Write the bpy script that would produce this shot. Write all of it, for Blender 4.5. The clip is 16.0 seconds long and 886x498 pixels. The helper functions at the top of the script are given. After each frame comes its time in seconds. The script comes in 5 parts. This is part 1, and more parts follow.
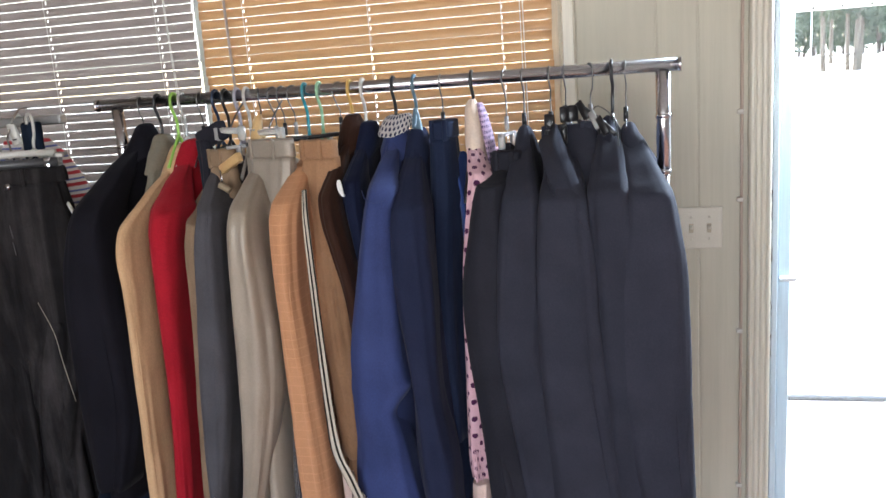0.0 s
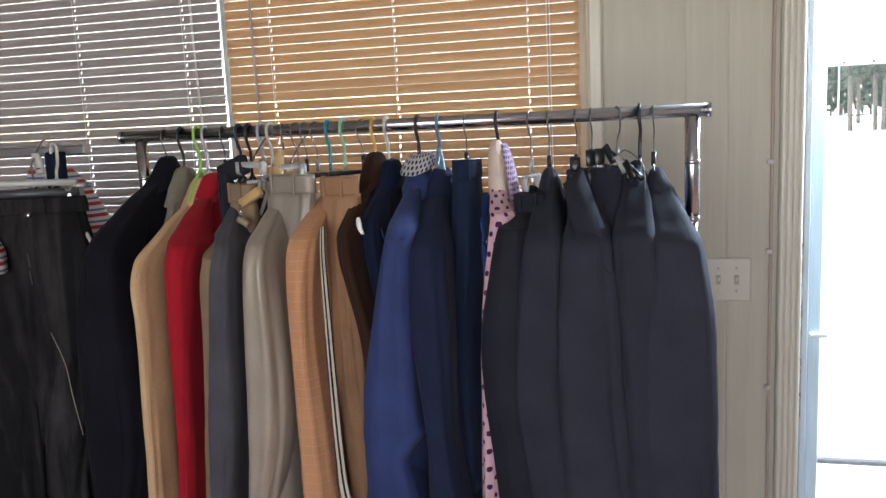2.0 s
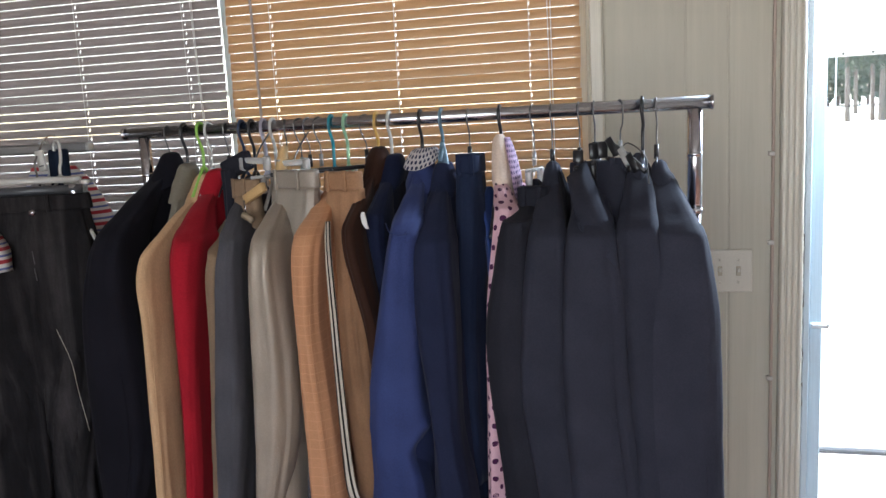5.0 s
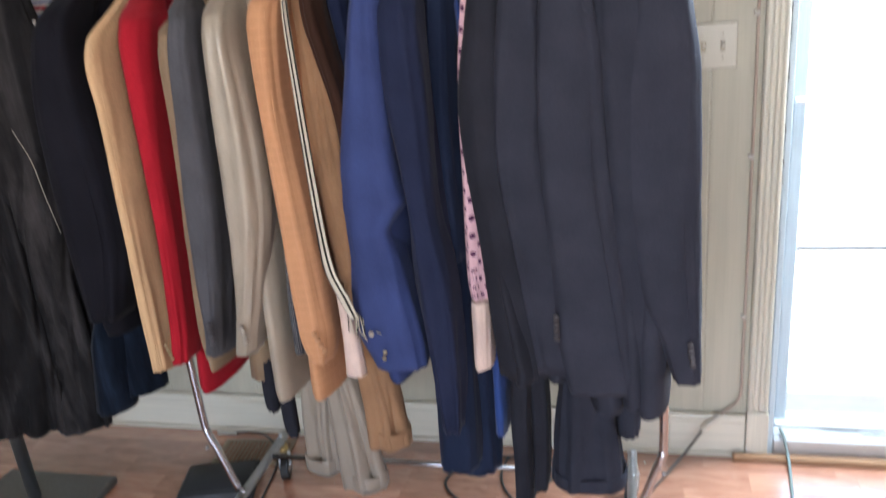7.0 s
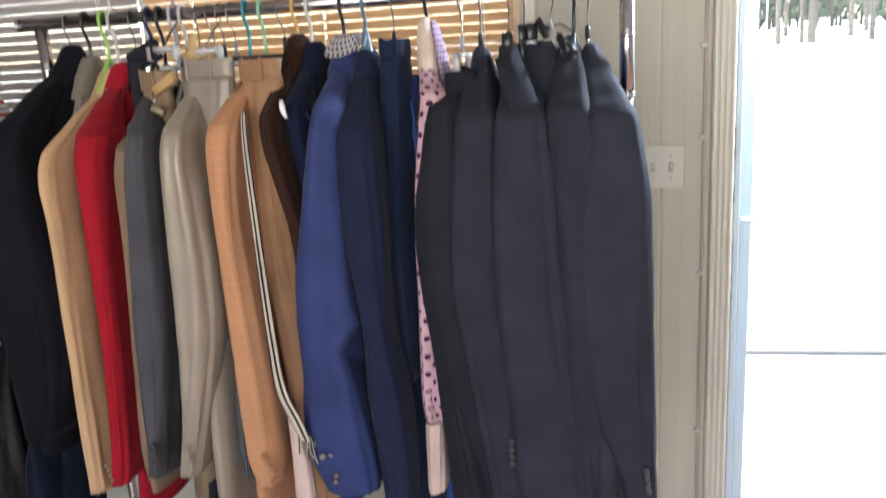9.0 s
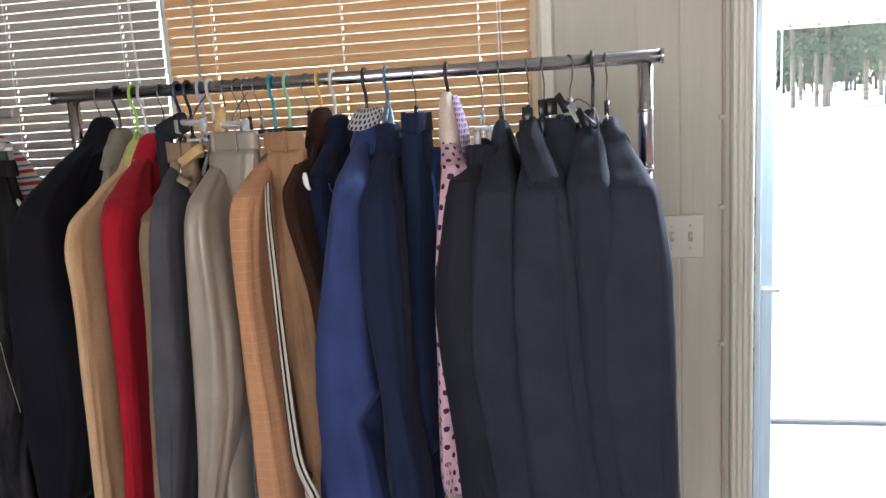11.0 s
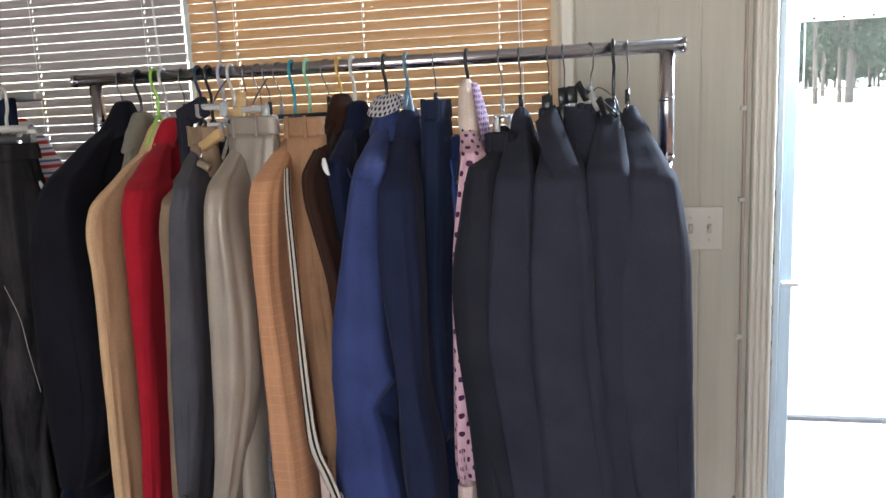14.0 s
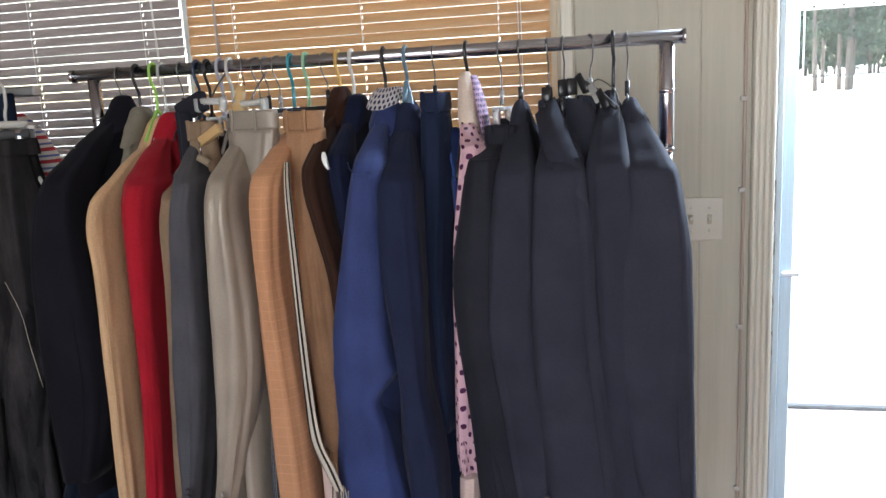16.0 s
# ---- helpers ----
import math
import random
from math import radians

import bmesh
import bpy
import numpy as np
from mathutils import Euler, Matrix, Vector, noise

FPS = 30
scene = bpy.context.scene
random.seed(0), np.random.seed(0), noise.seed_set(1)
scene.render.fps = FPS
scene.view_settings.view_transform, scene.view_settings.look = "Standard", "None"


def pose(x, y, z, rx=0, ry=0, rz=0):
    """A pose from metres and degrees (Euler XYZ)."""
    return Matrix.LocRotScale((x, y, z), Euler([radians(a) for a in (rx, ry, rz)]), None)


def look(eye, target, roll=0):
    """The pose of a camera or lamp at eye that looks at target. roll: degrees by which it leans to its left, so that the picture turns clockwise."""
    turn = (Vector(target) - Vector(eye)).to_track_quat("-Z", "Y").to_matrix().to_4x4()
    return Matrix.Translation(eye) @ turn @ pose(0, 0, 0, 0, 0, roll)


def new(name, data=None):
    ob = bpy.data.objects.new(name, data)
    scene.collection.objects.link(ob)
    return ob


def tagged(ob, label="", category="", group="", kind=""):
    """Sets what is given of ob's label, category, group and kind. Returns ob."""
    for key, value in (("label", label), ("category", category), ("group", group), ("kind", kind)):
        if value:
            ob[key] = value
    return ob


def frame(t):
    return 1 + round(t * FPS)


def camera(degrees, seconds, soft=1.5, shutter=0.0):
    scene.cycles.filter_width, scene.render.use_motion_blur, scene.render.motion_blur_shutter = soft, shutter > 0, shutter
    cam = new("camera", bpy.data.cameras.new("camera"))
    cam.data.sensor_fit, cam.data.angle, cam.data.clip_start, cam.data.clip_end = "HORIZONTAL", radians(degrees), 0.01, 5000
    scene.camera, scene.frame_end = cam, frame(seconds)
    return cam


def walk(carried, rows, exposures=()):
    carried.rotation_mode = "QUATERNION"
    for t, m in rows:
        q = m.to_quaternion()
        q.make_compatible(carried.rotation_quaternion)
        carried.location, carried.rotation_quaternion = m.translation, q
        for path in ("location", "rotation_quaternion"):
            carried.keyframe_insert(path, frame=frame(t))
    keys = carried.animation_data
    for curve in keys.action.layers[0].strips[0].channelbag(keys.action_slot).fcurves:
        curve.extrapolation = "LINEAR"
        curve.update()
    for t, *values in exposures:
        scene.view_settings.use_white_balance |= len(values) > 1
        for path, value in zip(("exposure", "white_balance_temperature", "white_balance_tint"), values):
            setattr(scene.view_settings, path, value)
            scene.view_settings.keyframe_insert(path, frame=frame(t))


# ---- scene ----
cam = camera(57.6, 16.0, 1.5, 0.5)
PATH = [
    (0, (0.556, -0.036, 1.669), (0.105, 1.865, 1.246), -4.3),
    (0.5, (0.548, -0.009, 1.663), (0.084, 1.9, 1.288), -4.0),
    (1, (0.543, 0.009, 1.648), (0.052, 1.917, 1.304), -3.2),
    (1.5, (0.549, 0.003, 1.649), (0.05, 1.913, 1.327), -2.8),
    (2, (0.55, -0.001, 1.651), (0.049, 1.911, 1.345), -2.7),
    (2.5, (0.546, -0.002, 1.649), (0.044, 1.912, 1.354), -2.5),
    (3, (0.549, 0.0, 1.652), (0.049, 1.914, 1.361), -2.5),
    (5.5, (0.539, -0.012, 1.653), (0.038, 1.895, 1.319), -3.5),
    (6, (0.547, -0.006, 1.635), (0.037, 1.894, 1.274), -4.0),
    (6.5, (0.547, 0.006, 1.584), (0.049, 1.883, 1.108), -4.2),
    (7, (0.552, 0.015, 1.508), (0.084, 1.83, 0.809), -5.5),
    (7.5, (0.554, 0.025, 1.447), (0.143, 1.779, 0.578), -6.0),
    (8, (0.554, 0.022, 1.436), (0.187, 1.769, 0.533), -5.2),
    (8.5, (0.553, 0.027, 1.492), (0.198, 1.857, 0.768), -4.0),
    (9, (0.549, 0.036, 1.568), (0.195, 1.94, 1.068), -3.6),
    (9.5, (0.553, 0.034, 1.589), (0.196, 1.963, 1.198), -4.1),
    (10, (0.547, 0.036, 1.593), (0.169, 1.966, 1.23), -4.4),
    (12.5, (0.542, 0.033, 1.583), (0.138, 1.959, 1.231), -2.1),
    (13, (0.546, 0.028, 1.586), (0.13, 1.952, 1.23), -2.4),
    (13.5, (0.543, 0.029, 1.583), (0.12, 1.95, 1.221), -2.7),
    (14, (0.54, 0.032, 1.581), (0.11, 1.95, 1.211), -2.8),
    (14.5, (0.542, 0.032, 1.583), (0.11, 1.948, 1.204), -2.8),
    (15, (0.542, 0.032, 1.583), (0.11, 1.947, 1.198), -2.9),
    (15.5, (0.54, 0.033, 1.581), (0.106, 1.946, 1.19), -3.1),
    (16, (0.539, 0.033, 1.587), (0.109, 1.946, 1.193), -3.2),
]
# the clip's own brightening and darkening, in stops, and its white balance
LIGHTEN = [(0, 0.27, 6250), (0.5, 0.05, 6200), (1, 0.0, 6200), (2, -0.14, 6200), (3, -0.17, 6200), (5.5, -0.17, 6050), (6.3, -0.06, 5850), (7, 0.57, 6300), (7.6, 0.6, 6450), (8.4, 0.6, 6450), (9, 0.36, 6450), (9.5, 0.16, 6450), (10, 0.08, 6350), (12.5, 0.04, 6250), (14, 0.03, 6250), (16, 0.05, 6200)]
walk(cam, [(t, look(eye, target, roll)) for t, eye, target, roll in PATH],
     [(t, 2.45 + e, k, 10) for t, e, k in LIGHTEN])

BACK_WATTS, DOOR_WATTS = 11.0, 14.5

# ---- light ----
world = bpy.data.worlds.new("daylight")
scene.world = world
world.use_nodes = True
wn = world.node_tree
sky = wn.nodes.new("ShaderNodeTexSky")
sky.sky_type, sky.sun_disc = "NISHITA", False
sky.sun_elevation, sky.sun_rotation = radians(49), radians(-29)
wn.links.new(sky.outputs[0], wn.nodes["Background"].inputs[0])
wn.nodes["Background"].inputs[1].default_value = 0.15
sun = new("sun", bpy.data.lights.new("sun", "SUN"))
sun.data.energy, sun.data.angle, sun.data.color = 5.0, radians(0.5), (1.0, 0.95, 0.88)
sun.matrix_world = look((-5, 9, 12), (0, 0, 0))


def window_light(name, place, target, w, h, watts, colour):
    """An area lamp in an opening, standing in for the sky's light."""
    ob = new(name, bpy.data.lights.new(name, "AREA"))
    ob.data.shape, ob.data.size, ob.data.size_y = "RECTANGLE", w, h
    ob.data.energy, ob.data.color = watts, colour
    ob.matrix_world = look(place, target)
    return ob


# added fill from behind the camera; no window is known there
window_light("unseen_window_fill", (0.2, -2.85, 1.5), (0.1, 2, 1.2), 3.4, 1.9, BACK_WATTS, (1.04, 0.95, 0.93))
window_light("doorway_daylight", (1.35, 2.292, 1.97), (1.35, 1.05, 0.2), 0.70, 0.05, DOOR_WATTS, (0.78, 0.92, 1.06))


# ---- materials ----
def material(name, rough=0.6, metal=0.0):
    m = bpy.data.materials.new(name)
    m.use_nodes = True
    b = m.node_tree.nodes["Principled BSDF"]
    b.inputs["Roughness"].default_value, b.inputs["Metallic"].default_value = rough, metal
    return m, m.node_tree, b


def node(tree, kind, **values):
    n = tree.nodes.new(kind)
    for key, value in values.items():
        n.inputs[key.replace("_", " ")].default_value = value
    return n


def shade(c, f):
    return (min(1, c[0] * f), min(1, c[1] * f), min(1, c[2] * f), 1)


def ramp(tree, source, low, high, a=0.3, b=0.7):
    r = tree.nodes.new("ShaderNodeValToRGB")
    r.color_ramp.elements[0].position, r.color_ramp.elements[0].color = a, low
    r.color_ramp.elements[1].position, r.color_ramp.elements[1].color = b, high
    tree.links.new(source, r.inputs[0])
    return r.outputs[0]


def mix(tree, factor, a, b, blend="MIX"):
    n = tree.nodes.new("ShaderNodeMix")
    n.data_type, n.blend_type = "RGBA", blend
    for i, v in ((0, factor), (6, a), (7, b)):
        if isinstance(v, (int, float, tuple)):
            n.inputs[i].default_value = v
        else:
            tree.links.new(v, n.inputs[i])
    return n.outputs[2]


def bump(tree, b, height, strength, distance=0.002):
    n = node(tree, "ShaderNodeBump", Strength=strength, Distance=distance)
    tree.links.new(height, n.inputs["Height"])
    tree.links.new(n.outputs[0], b.inputs["Normal"])


def maths(tree, op, a, b=0.0):
    n = tree.nodes.new("ShaderNodeMath")
    n.operation = op
    for i, v in ((0, a), (1, b)):
        if isinstance(v, (int, float)):
            n.inputs[i].default_value = v
        else:
            tree.links.new(v, n.inputs[i])
    return n.outputs[0]


def cloth(name, colour, rough=0.9, sheen=0.06, weave=900, vary=0.16, relief=0.25, slub=0.0):
    """Woven cloth: fine crossed threads, soft mottling and lint."""
    m, t, b = material(name, rough)
    co = t.nodes.new("ShaderNodeTexCoord").outputs["Object"]
    soft = node(t, "ShaderNodeTexNoise", Scale=9, Detail=4)
    fine = node(t, "ShaderNodeTexNoise", Scale=weave * 0.35, Detail=3)
    stretch = node(t, "ShaderNodeMapping", Scale=(1, 1, 0.12))
    t.links.new(co, stretch.inputs[0])
    slubs = node(t, "ShaderNodeTexNoise", Scale=160, Detail=3)
    t.links.new(stretch.outputs[0], slubs.inputs[0])
    t.links.new(co, soft.inputs[0]), t.links.new(co, fine.inputs[0])
    base = ramp(t, soft.outputs[0], shade(colour, 1 - vary), shade(colour, 1 + vary))
    grain = ramp(t, fine.outputs[0], (0.72, 0.72, 0.72, 1), (1.15, 1.15, 1.15, 1))
    base = mix(t, 0.4, base, grain, "MULTIPLY")
    if slub:
        base = mix(t, slub, base, ramp(t, slubs.outputs[0], (0.6, 0.55, 0.5, 1), (1.2, 1.2, 1.2, 1)), "MULTIPLY")
    t.links.new(base, b.inputs["Base Color"])
    b.inputs["Sheen Weight"].default_value = sheen
    b.inputs["Sheen Roughness"].default_value = 0.4
    b.inputs["Specular IOR Level"].default_value = 0.16 if max(colour) > 0.1 else 0.07
    hang = node(t, "ShaderNodeMapping", Scale=(1, 1, 0.55))
    t.links.new(co, hang.inputs[0])
    crease = node(t, "ShaderNodeTexNoise", Scale=11, Detail=4, Distortion=0.6)
    t.links.new(hang.outputs[0], crease.inputs[0])
    wave = node(t, "ShaderNodeBump", Strength=0.55, Distance=0.005)
    t.links.new(crease.outputs[0], wave.inputs["Height"])
    weft = node(t, "ShaderNodeBump", Strength=relief, Distance=0.0012)
    t.links.new(mix(t, 0.5, fine.outputs[1], slubs.outputs[1]), weft.inputs["Height"])
    t.links.new(wave.outputs[0], weft.inputs["Normal"])
    t.links.new(weft.outputs[0], b.inputs["Normal"])
    return m


def satin(name, colour, rough=0.38):
    m = cloth(name, colour, rough, 0.1, 1200, 0.08, 0.12)
    b = m.node_tree.nodes["Principled BSDF"]
    b.inputs["Specular IOR Level"].default_value = 0.5
    b.inputs["Metallic"].default_value = 0.2
    b.inputs["Anisotropic"].default_value = 0.4
    return m


def denim(name, colour):
    """Denim with dark and pale streaks that paint the shade and highlights of hanging folds."""
    m = cloth(name, colour, 0.95, 0.04, 600, 0.3, 0.5, 0.35)
    t, b = m.node_tree, m.node_tree.nodes["Principled BSDF"]
    co = t.nodes.new("ShaderNodeTexCoord").outputs["Object"]
    mp = node(t, "ShaderNodeMapping", Scale=(1, 1, 0.12))
    t.links.new(co, mp.inputs[0])
    streak = node(t, "ShaderNodeTexNoise", Scale=13, Detail=5, Roughness=0.55, Distortion=0.7)
    t.links.new(mp.outputs[0], streak.inputs[0])
    old = b.inputs["Base Color"].links[0].from_socket
    t.links.new(mix(t, 1.0, old, ramp(t, streak.outputs[0], (0.45, 0.45, 0.45, 1), (2.3, 2.2, 2.1, 1), 0.42, 0.72), "MULTIPLY"), b.inputs["Base Color"])
    return m


def plastic(name, colour, rough=0.35, clear=0.0):
    m, t, b = material(name, rough)
    n = node(t, "ShaderNodeTexNoise", Scale=40, Detail=4)
    t.links.new(ramp(t, n.outputs[0], shade(colour, 0.86), shade(colour, 1.08)), b.inputs["Base Color"])
    b.inputs["Transmission Weight"].default_value = clear
    bump(t, b, n.outputs[0], 0.08, 0.001)
    return m


def metal(name, colour, rough=0.12, scratch=0.15):
    m, t, b = material(name, rough, 1.0)
    n = node(t, "ShaderNodeTexNoise", Scale=30, Detail=8)
    t.links.new(ramp(t, n.outputs[0], shade(colour, 0.8), shade(colour, 1.05)), b.inputs["Base Color"])
    r = maths(t, "MULTIPLY", n.outputs[0], scratch)
    t.links.new(maths(t, "ADD", r, rough), b.inputs["Roughness"])
    return m


def dotted(name, ground, dot, pitch_u, pitch_v, size, rough=0.8):
    """Cloth with staggered polka dots, laid out on the cloth's own surface."""
    m = cloth(name, ground, rough, 0.1, 1400, 0.06, 0.3)
    t, b = m.node_tree, m.node_tree.nodes["Principled BSDF"]
    uv = t.nodes.new("ShaderNodeUVMap")
    s = t.nodes.new("ShaderNodeSeparateXYZ")
    t.links.new(uv.outputs[0], s.inputs[0])
    wob = node(t, "ShaderNodeTexNoise", Scale=45.0)
    t.links.new(uv.outputs[0], wob.inputs[0])
    shift = maths(t, "MULTIPLY", maths(t, "SUBTRACT", wob.outputs[0], 0.5), 0.3)
    v = maths(t, "ADD", maths(t, "DIVIDE", s.outputs[1], pitch_v), shift)
    odd = maths(t, "MULTIPLY", maths(t, "MODULO", maths(t, "FLOOR", v), 2.0), 0.5)
    u = maths(t, "ADD", maths(t, "DIVIDE", s.outputs[0], pitch_u), odd)
    du = maths(t, "MULTIPLY", maths(t, "SUBTRACT", maths(t, "FRACT", u), 0.5), pitch_u)
    dv = maths(t, "MULTIPLY", maths(t, "SUBTRACT", maths(t, "FRACT", v), 0.5), pitch_v)
    r = maths(t, "SQRT", maths(t, "ADD", maths(t, "MULTIPLY", du, du), maths(t, "MULTIPLY", dv, dv)))
    inside = maths(t, "LESS_THAN", r, size)
    old = b.inputs["Base Color"].links[0].from_socket
    t.links.new(mix(t, inside, old, (*dot, 1)), b.inputs["Base Color"])
    return m


def striped(name, ground, line, pitch, width, along=0, rough=0.85, second=None, bands=False):
    m = cloth(name, ground, rough, 0.1, 1400, 0.08, 0.3)
    t, b = m.node_tree, m.node_tree.nodes["Principled BSDF"]
    uv = t.nodes.new("ShaderNodeUVMap")
    s = t.nodes.new("ShaderNodeSeparateXYZ")
    t.links.new(uv.outputs[0], s.inputs[0])
    u = maths(t, "FRACT", maths(t, "DIVIDE", s.outputs[along], pitch))
    old = b.inputs["Base Color"].links[0].from_socket
    c = mix(t, maths(t, "LESS_THAN", u, width), old, (*line, 1))
    if second:
        w = maths(t, "FRACT", maths(t, "ADD", maths(t, "DIVIDE", s.outputs[along if bands else 1 - along], pitch), 0.4))
        c = mix(t, maths(t, "LESS_THAN", w, width * 0.6 if bands else width), c, (*second, 1))
    t.links.new(c, b.inputs["Base Color"])
    return m


def painted(name, colour, rough=0.45, dirt=0.12, scale=6):
    m, t, b = material(name, rough)
    big = node(t, "ShaderNodeTexNoise", Scale=scale, Detail=6, Roughness=0.65)
    small = node(t, "ShaderNodeTexNoise", Scale=90, Detail=5)
    c = ramp(t, big.outputs[0], shade(colour, 1 - dirt), shade(colour, 1.03), 0.35, 0.62)
    specks = ramp(t, small.outputs[0], (0.75, 0.7, 0.62, 1), (1, 1, 1, 1), 0.25, 0.36)
    t.links.new(mix(t, 0.5, c, specks, "MULTIPLY"), b.inputs["Base Color"])
    bump(t, b, mix(t, 0.4, small.outputs[0], big.outputs[0]), 0.18, 0.002)
    return m


def laminate():
    m, t, b = material("cherry_laminate", 0.3)
    co = t.nodes.new("ShaderNodeTexCoord").outputs["Object"]
    info = t.nodes.new("ShaderNodeObjectInfo")
    off = t.nodes.new("ShaderNodeVectorMath")
    off.operation = "MULTIPLY_ADD"
    off.inputs[1].default_value = (1, 1, 1)
    spread = t.nodes.new("ShaderNodeCombineXYZ")
    t.links.new(maths(t, "MULTIPLY", info.outputs["Random"], 37.0), spread.inputs[0])
    t.links.new(maths(t, "MULTIPLY", info.outputs["Random"], 11.0), spread.inputs[1])
    t.links.new(co, off.inputs[0]), t.links.new(spread.outputs[0], off.inputs[2])
    mp = node(t, "ShaderNodeMapping", Scale=(1.6, 8, 1))
    t.links.new(off.outputs[0], mp.inputs[0])
    grain = node(t, "ShaderNodeTexNoise", Scale=4, Detail=9, Roughness=0.6, Distortion=1.4)
    t.links.new(mp.outputs[0], grain.inputs[0])
    fine = node(t, "ShaderNodeMapping", Scale=(6, 160, 1))
    t.links.new(off.outputs[0], fine.inputs[0])
    pores = node(t, "ShaderNodeTexNoise", Scale=3, Detail=5)
    t.links.new(fine.outputs[0], pores.inputs[0])
    c = ramp(t, grain.outputs[0], (0.28, 0.122, 0.076, 1), (0.54, 0.285, 0.19, 1), 0.26, 0.74)
    c = mix(t, 0.22, c, ramp(t, pores.outputs[0], (0.55, 0.45, 0.4, 1), (1.1, 1.1, 1.1, 1)), "MULTIPLY")
    tone = ramp(t, info.outputs["Random"], (0.76, 0.72, 0.70, 1), (1.12, 1.10, 1.08, 1), 0, 1)
    c = mix(t, 1.0, c, tone, "MULTIPLY")
    t.links.new(c, b.inputs["Base Color"])
    dust_haze = node(t, "ShaderNodeTexNoise", Scale=5, Detail=7)
    t.links.new(maths(t, "ADD", maths(t, "MULTIPLY", dust_haze.outputs[0], 0.2), 0.13), b.inputs["Roughness"])
    b.inputs["Coat Weight"].default_value, b.inputs["Coat Roughness"].default_value, b.inputs["Coat IOR"].default_value = 1.0, 0.17, 2.0
    bump(t, b, pores.outputs[0], 0.12, 0.0008)
    return m


def slat_paint(name, colour, through_light):
    """Thin vinyl slat: dull paint that lets some daylight through."""
    m, t, b = material(name, 0.45)
    n = node(t, "ShaderNodeTexNoise", Scale=25, Detail=5)
    c = ramp(t, n.outputs[0], shade(colour, 0.85), shade(colour, 1.05))
    t.links.new(c, b.inputs["Base Color"])
    tr = t.nodes.new("ShaderNodeBsdfTranslucent")
    t.links.new(c, tr.inputs[0])
    mx = t.nodes.new("ShaderNodeMixShader")
    mx.inputs[0].default_value = through_light
    t.links.new(b.outputs[0], mx.inputs[1]), t.links.new(tr.outputs[0], mx.inputs[2])
    t.links.new(mx.outputs[0], t.nodes["Material Output"].inputs[0])
    return m


def clear_glass(name="window_glass", dust_haze=0.02):
    """Clear pane with a thin film of dust that stands in for veiling glare."""
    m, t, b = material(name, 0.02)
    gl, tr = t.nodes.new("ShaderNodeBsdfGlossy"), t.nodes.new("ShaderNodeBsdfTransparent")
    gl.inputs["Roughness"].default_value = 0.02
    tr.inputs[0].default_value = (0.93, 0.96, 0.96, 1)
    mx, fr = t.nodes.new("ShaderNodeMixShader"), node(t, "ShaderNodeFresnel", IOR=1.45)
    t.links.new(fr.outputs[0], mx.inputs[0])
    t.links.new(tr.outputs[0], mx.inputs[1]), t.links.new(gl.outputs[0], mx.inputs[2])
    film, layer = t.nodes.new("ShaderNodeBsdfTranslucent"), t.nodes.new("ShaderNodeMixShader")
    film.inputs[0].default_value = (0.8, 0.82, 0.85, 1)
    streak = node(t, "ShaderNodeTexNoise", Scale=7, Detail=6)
    t.links.new(maths(t, "MULTIPLY", streak.outputs[0], dust_haze * 2), layer.inputs[0])
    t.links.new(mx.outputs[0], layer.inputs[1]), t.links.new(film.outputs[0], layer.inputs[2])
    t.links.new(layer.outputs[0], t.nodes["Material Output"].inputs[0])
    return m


def rough_ground(name, a, b_, scale, rough=0.95):
    m, t, b = material(name, rough)
    n = node(t, "ShaderNodeTexNoise", Scale=scale, Detail=10, Roughness=0.7)
    f = node(t, "ShaderNodeTexNoise", Scale=scale * 30, Detail=6)
    c = mix(t, 0.5, ramp(t, n.outputs[0], (*a, 1), (*b_, 1)), ramp(t, f.outputs[0], (0.7, 0.7, 0.7, 1), (1.1, 1.1, 1.1, 1)), "MULTIPLY")
    t.links.new(c, b.inputs["Base Color"])
    bump(t, b, f.outputs[0], 0.4, 0.01)
    return m


CREAM = painted("cream_wall_paint", (0.455, 0.426, 0.338), 0.5, 0.1, 3)
ROOM = painted("taupe_room_paint", (0.30, 0.265, 0.225), 0.7, 0.1, 3)
TRIM = painted("cream_trim_paint", (0.62, 0.585, 0.485), 0.35, 0.1, 8)
WHITE = painted("white_paint", (0.78, 0.78, 0.75), 0.4, 0.08)
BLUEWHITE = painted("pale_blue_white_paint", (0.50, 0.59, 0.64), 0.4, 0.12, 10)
# brighter and bluer than the frame, for daylight glowing on the mullion
MULLION = painted("daylit_mullion_paint", (0.70, 0.80, 0.84), 0.4, 0.08, 10)
CEIL = painted("ceiling_paint", (0.45, 0.42, 0.37), 0.8, 0.05)
FLOOR = laminate()
GLASS = clear_glass()
# stronger film, to veil the trees as glare and haze would
HAZY = clear_glass("hazy_door_glass", 0.027)
CHROME = metal("chrome_tube", (0.55, 0.54, 0.56), 0.14, 0.16)
ZINC = metal("dull_zinc", (0.55, 0.56, 0.57), 0.28, 0.2)
BRASS = metal("brass_plate", (0.6, 0.45, 0.2), 0.3)
ALU = metal("weathered_aluminium", (0.62, 0.64, 0.65), 0.4, 0.3)
PLATE_STEEL = metal("dark_grey_steel", (0.20, 0.20, 0.20), 0.38, 0.3)
WIRE = metal("hanger_wire", (0.17, 0.165, 0.165), 0.3)
RUBBER = plastic("black_rubber", (0.02, 0.02, 0.022), 0.6)
IVORY = plastic("ivory_plastic", (0.52, 0.49, 0.41), 0.35)
BLACKP = plastic("black_plastic", (0.012, 0.012, 0.014), 0.3)
WHITEP = plastic("white_plastic", (0.50, 0.48, 0.44), 0.4)
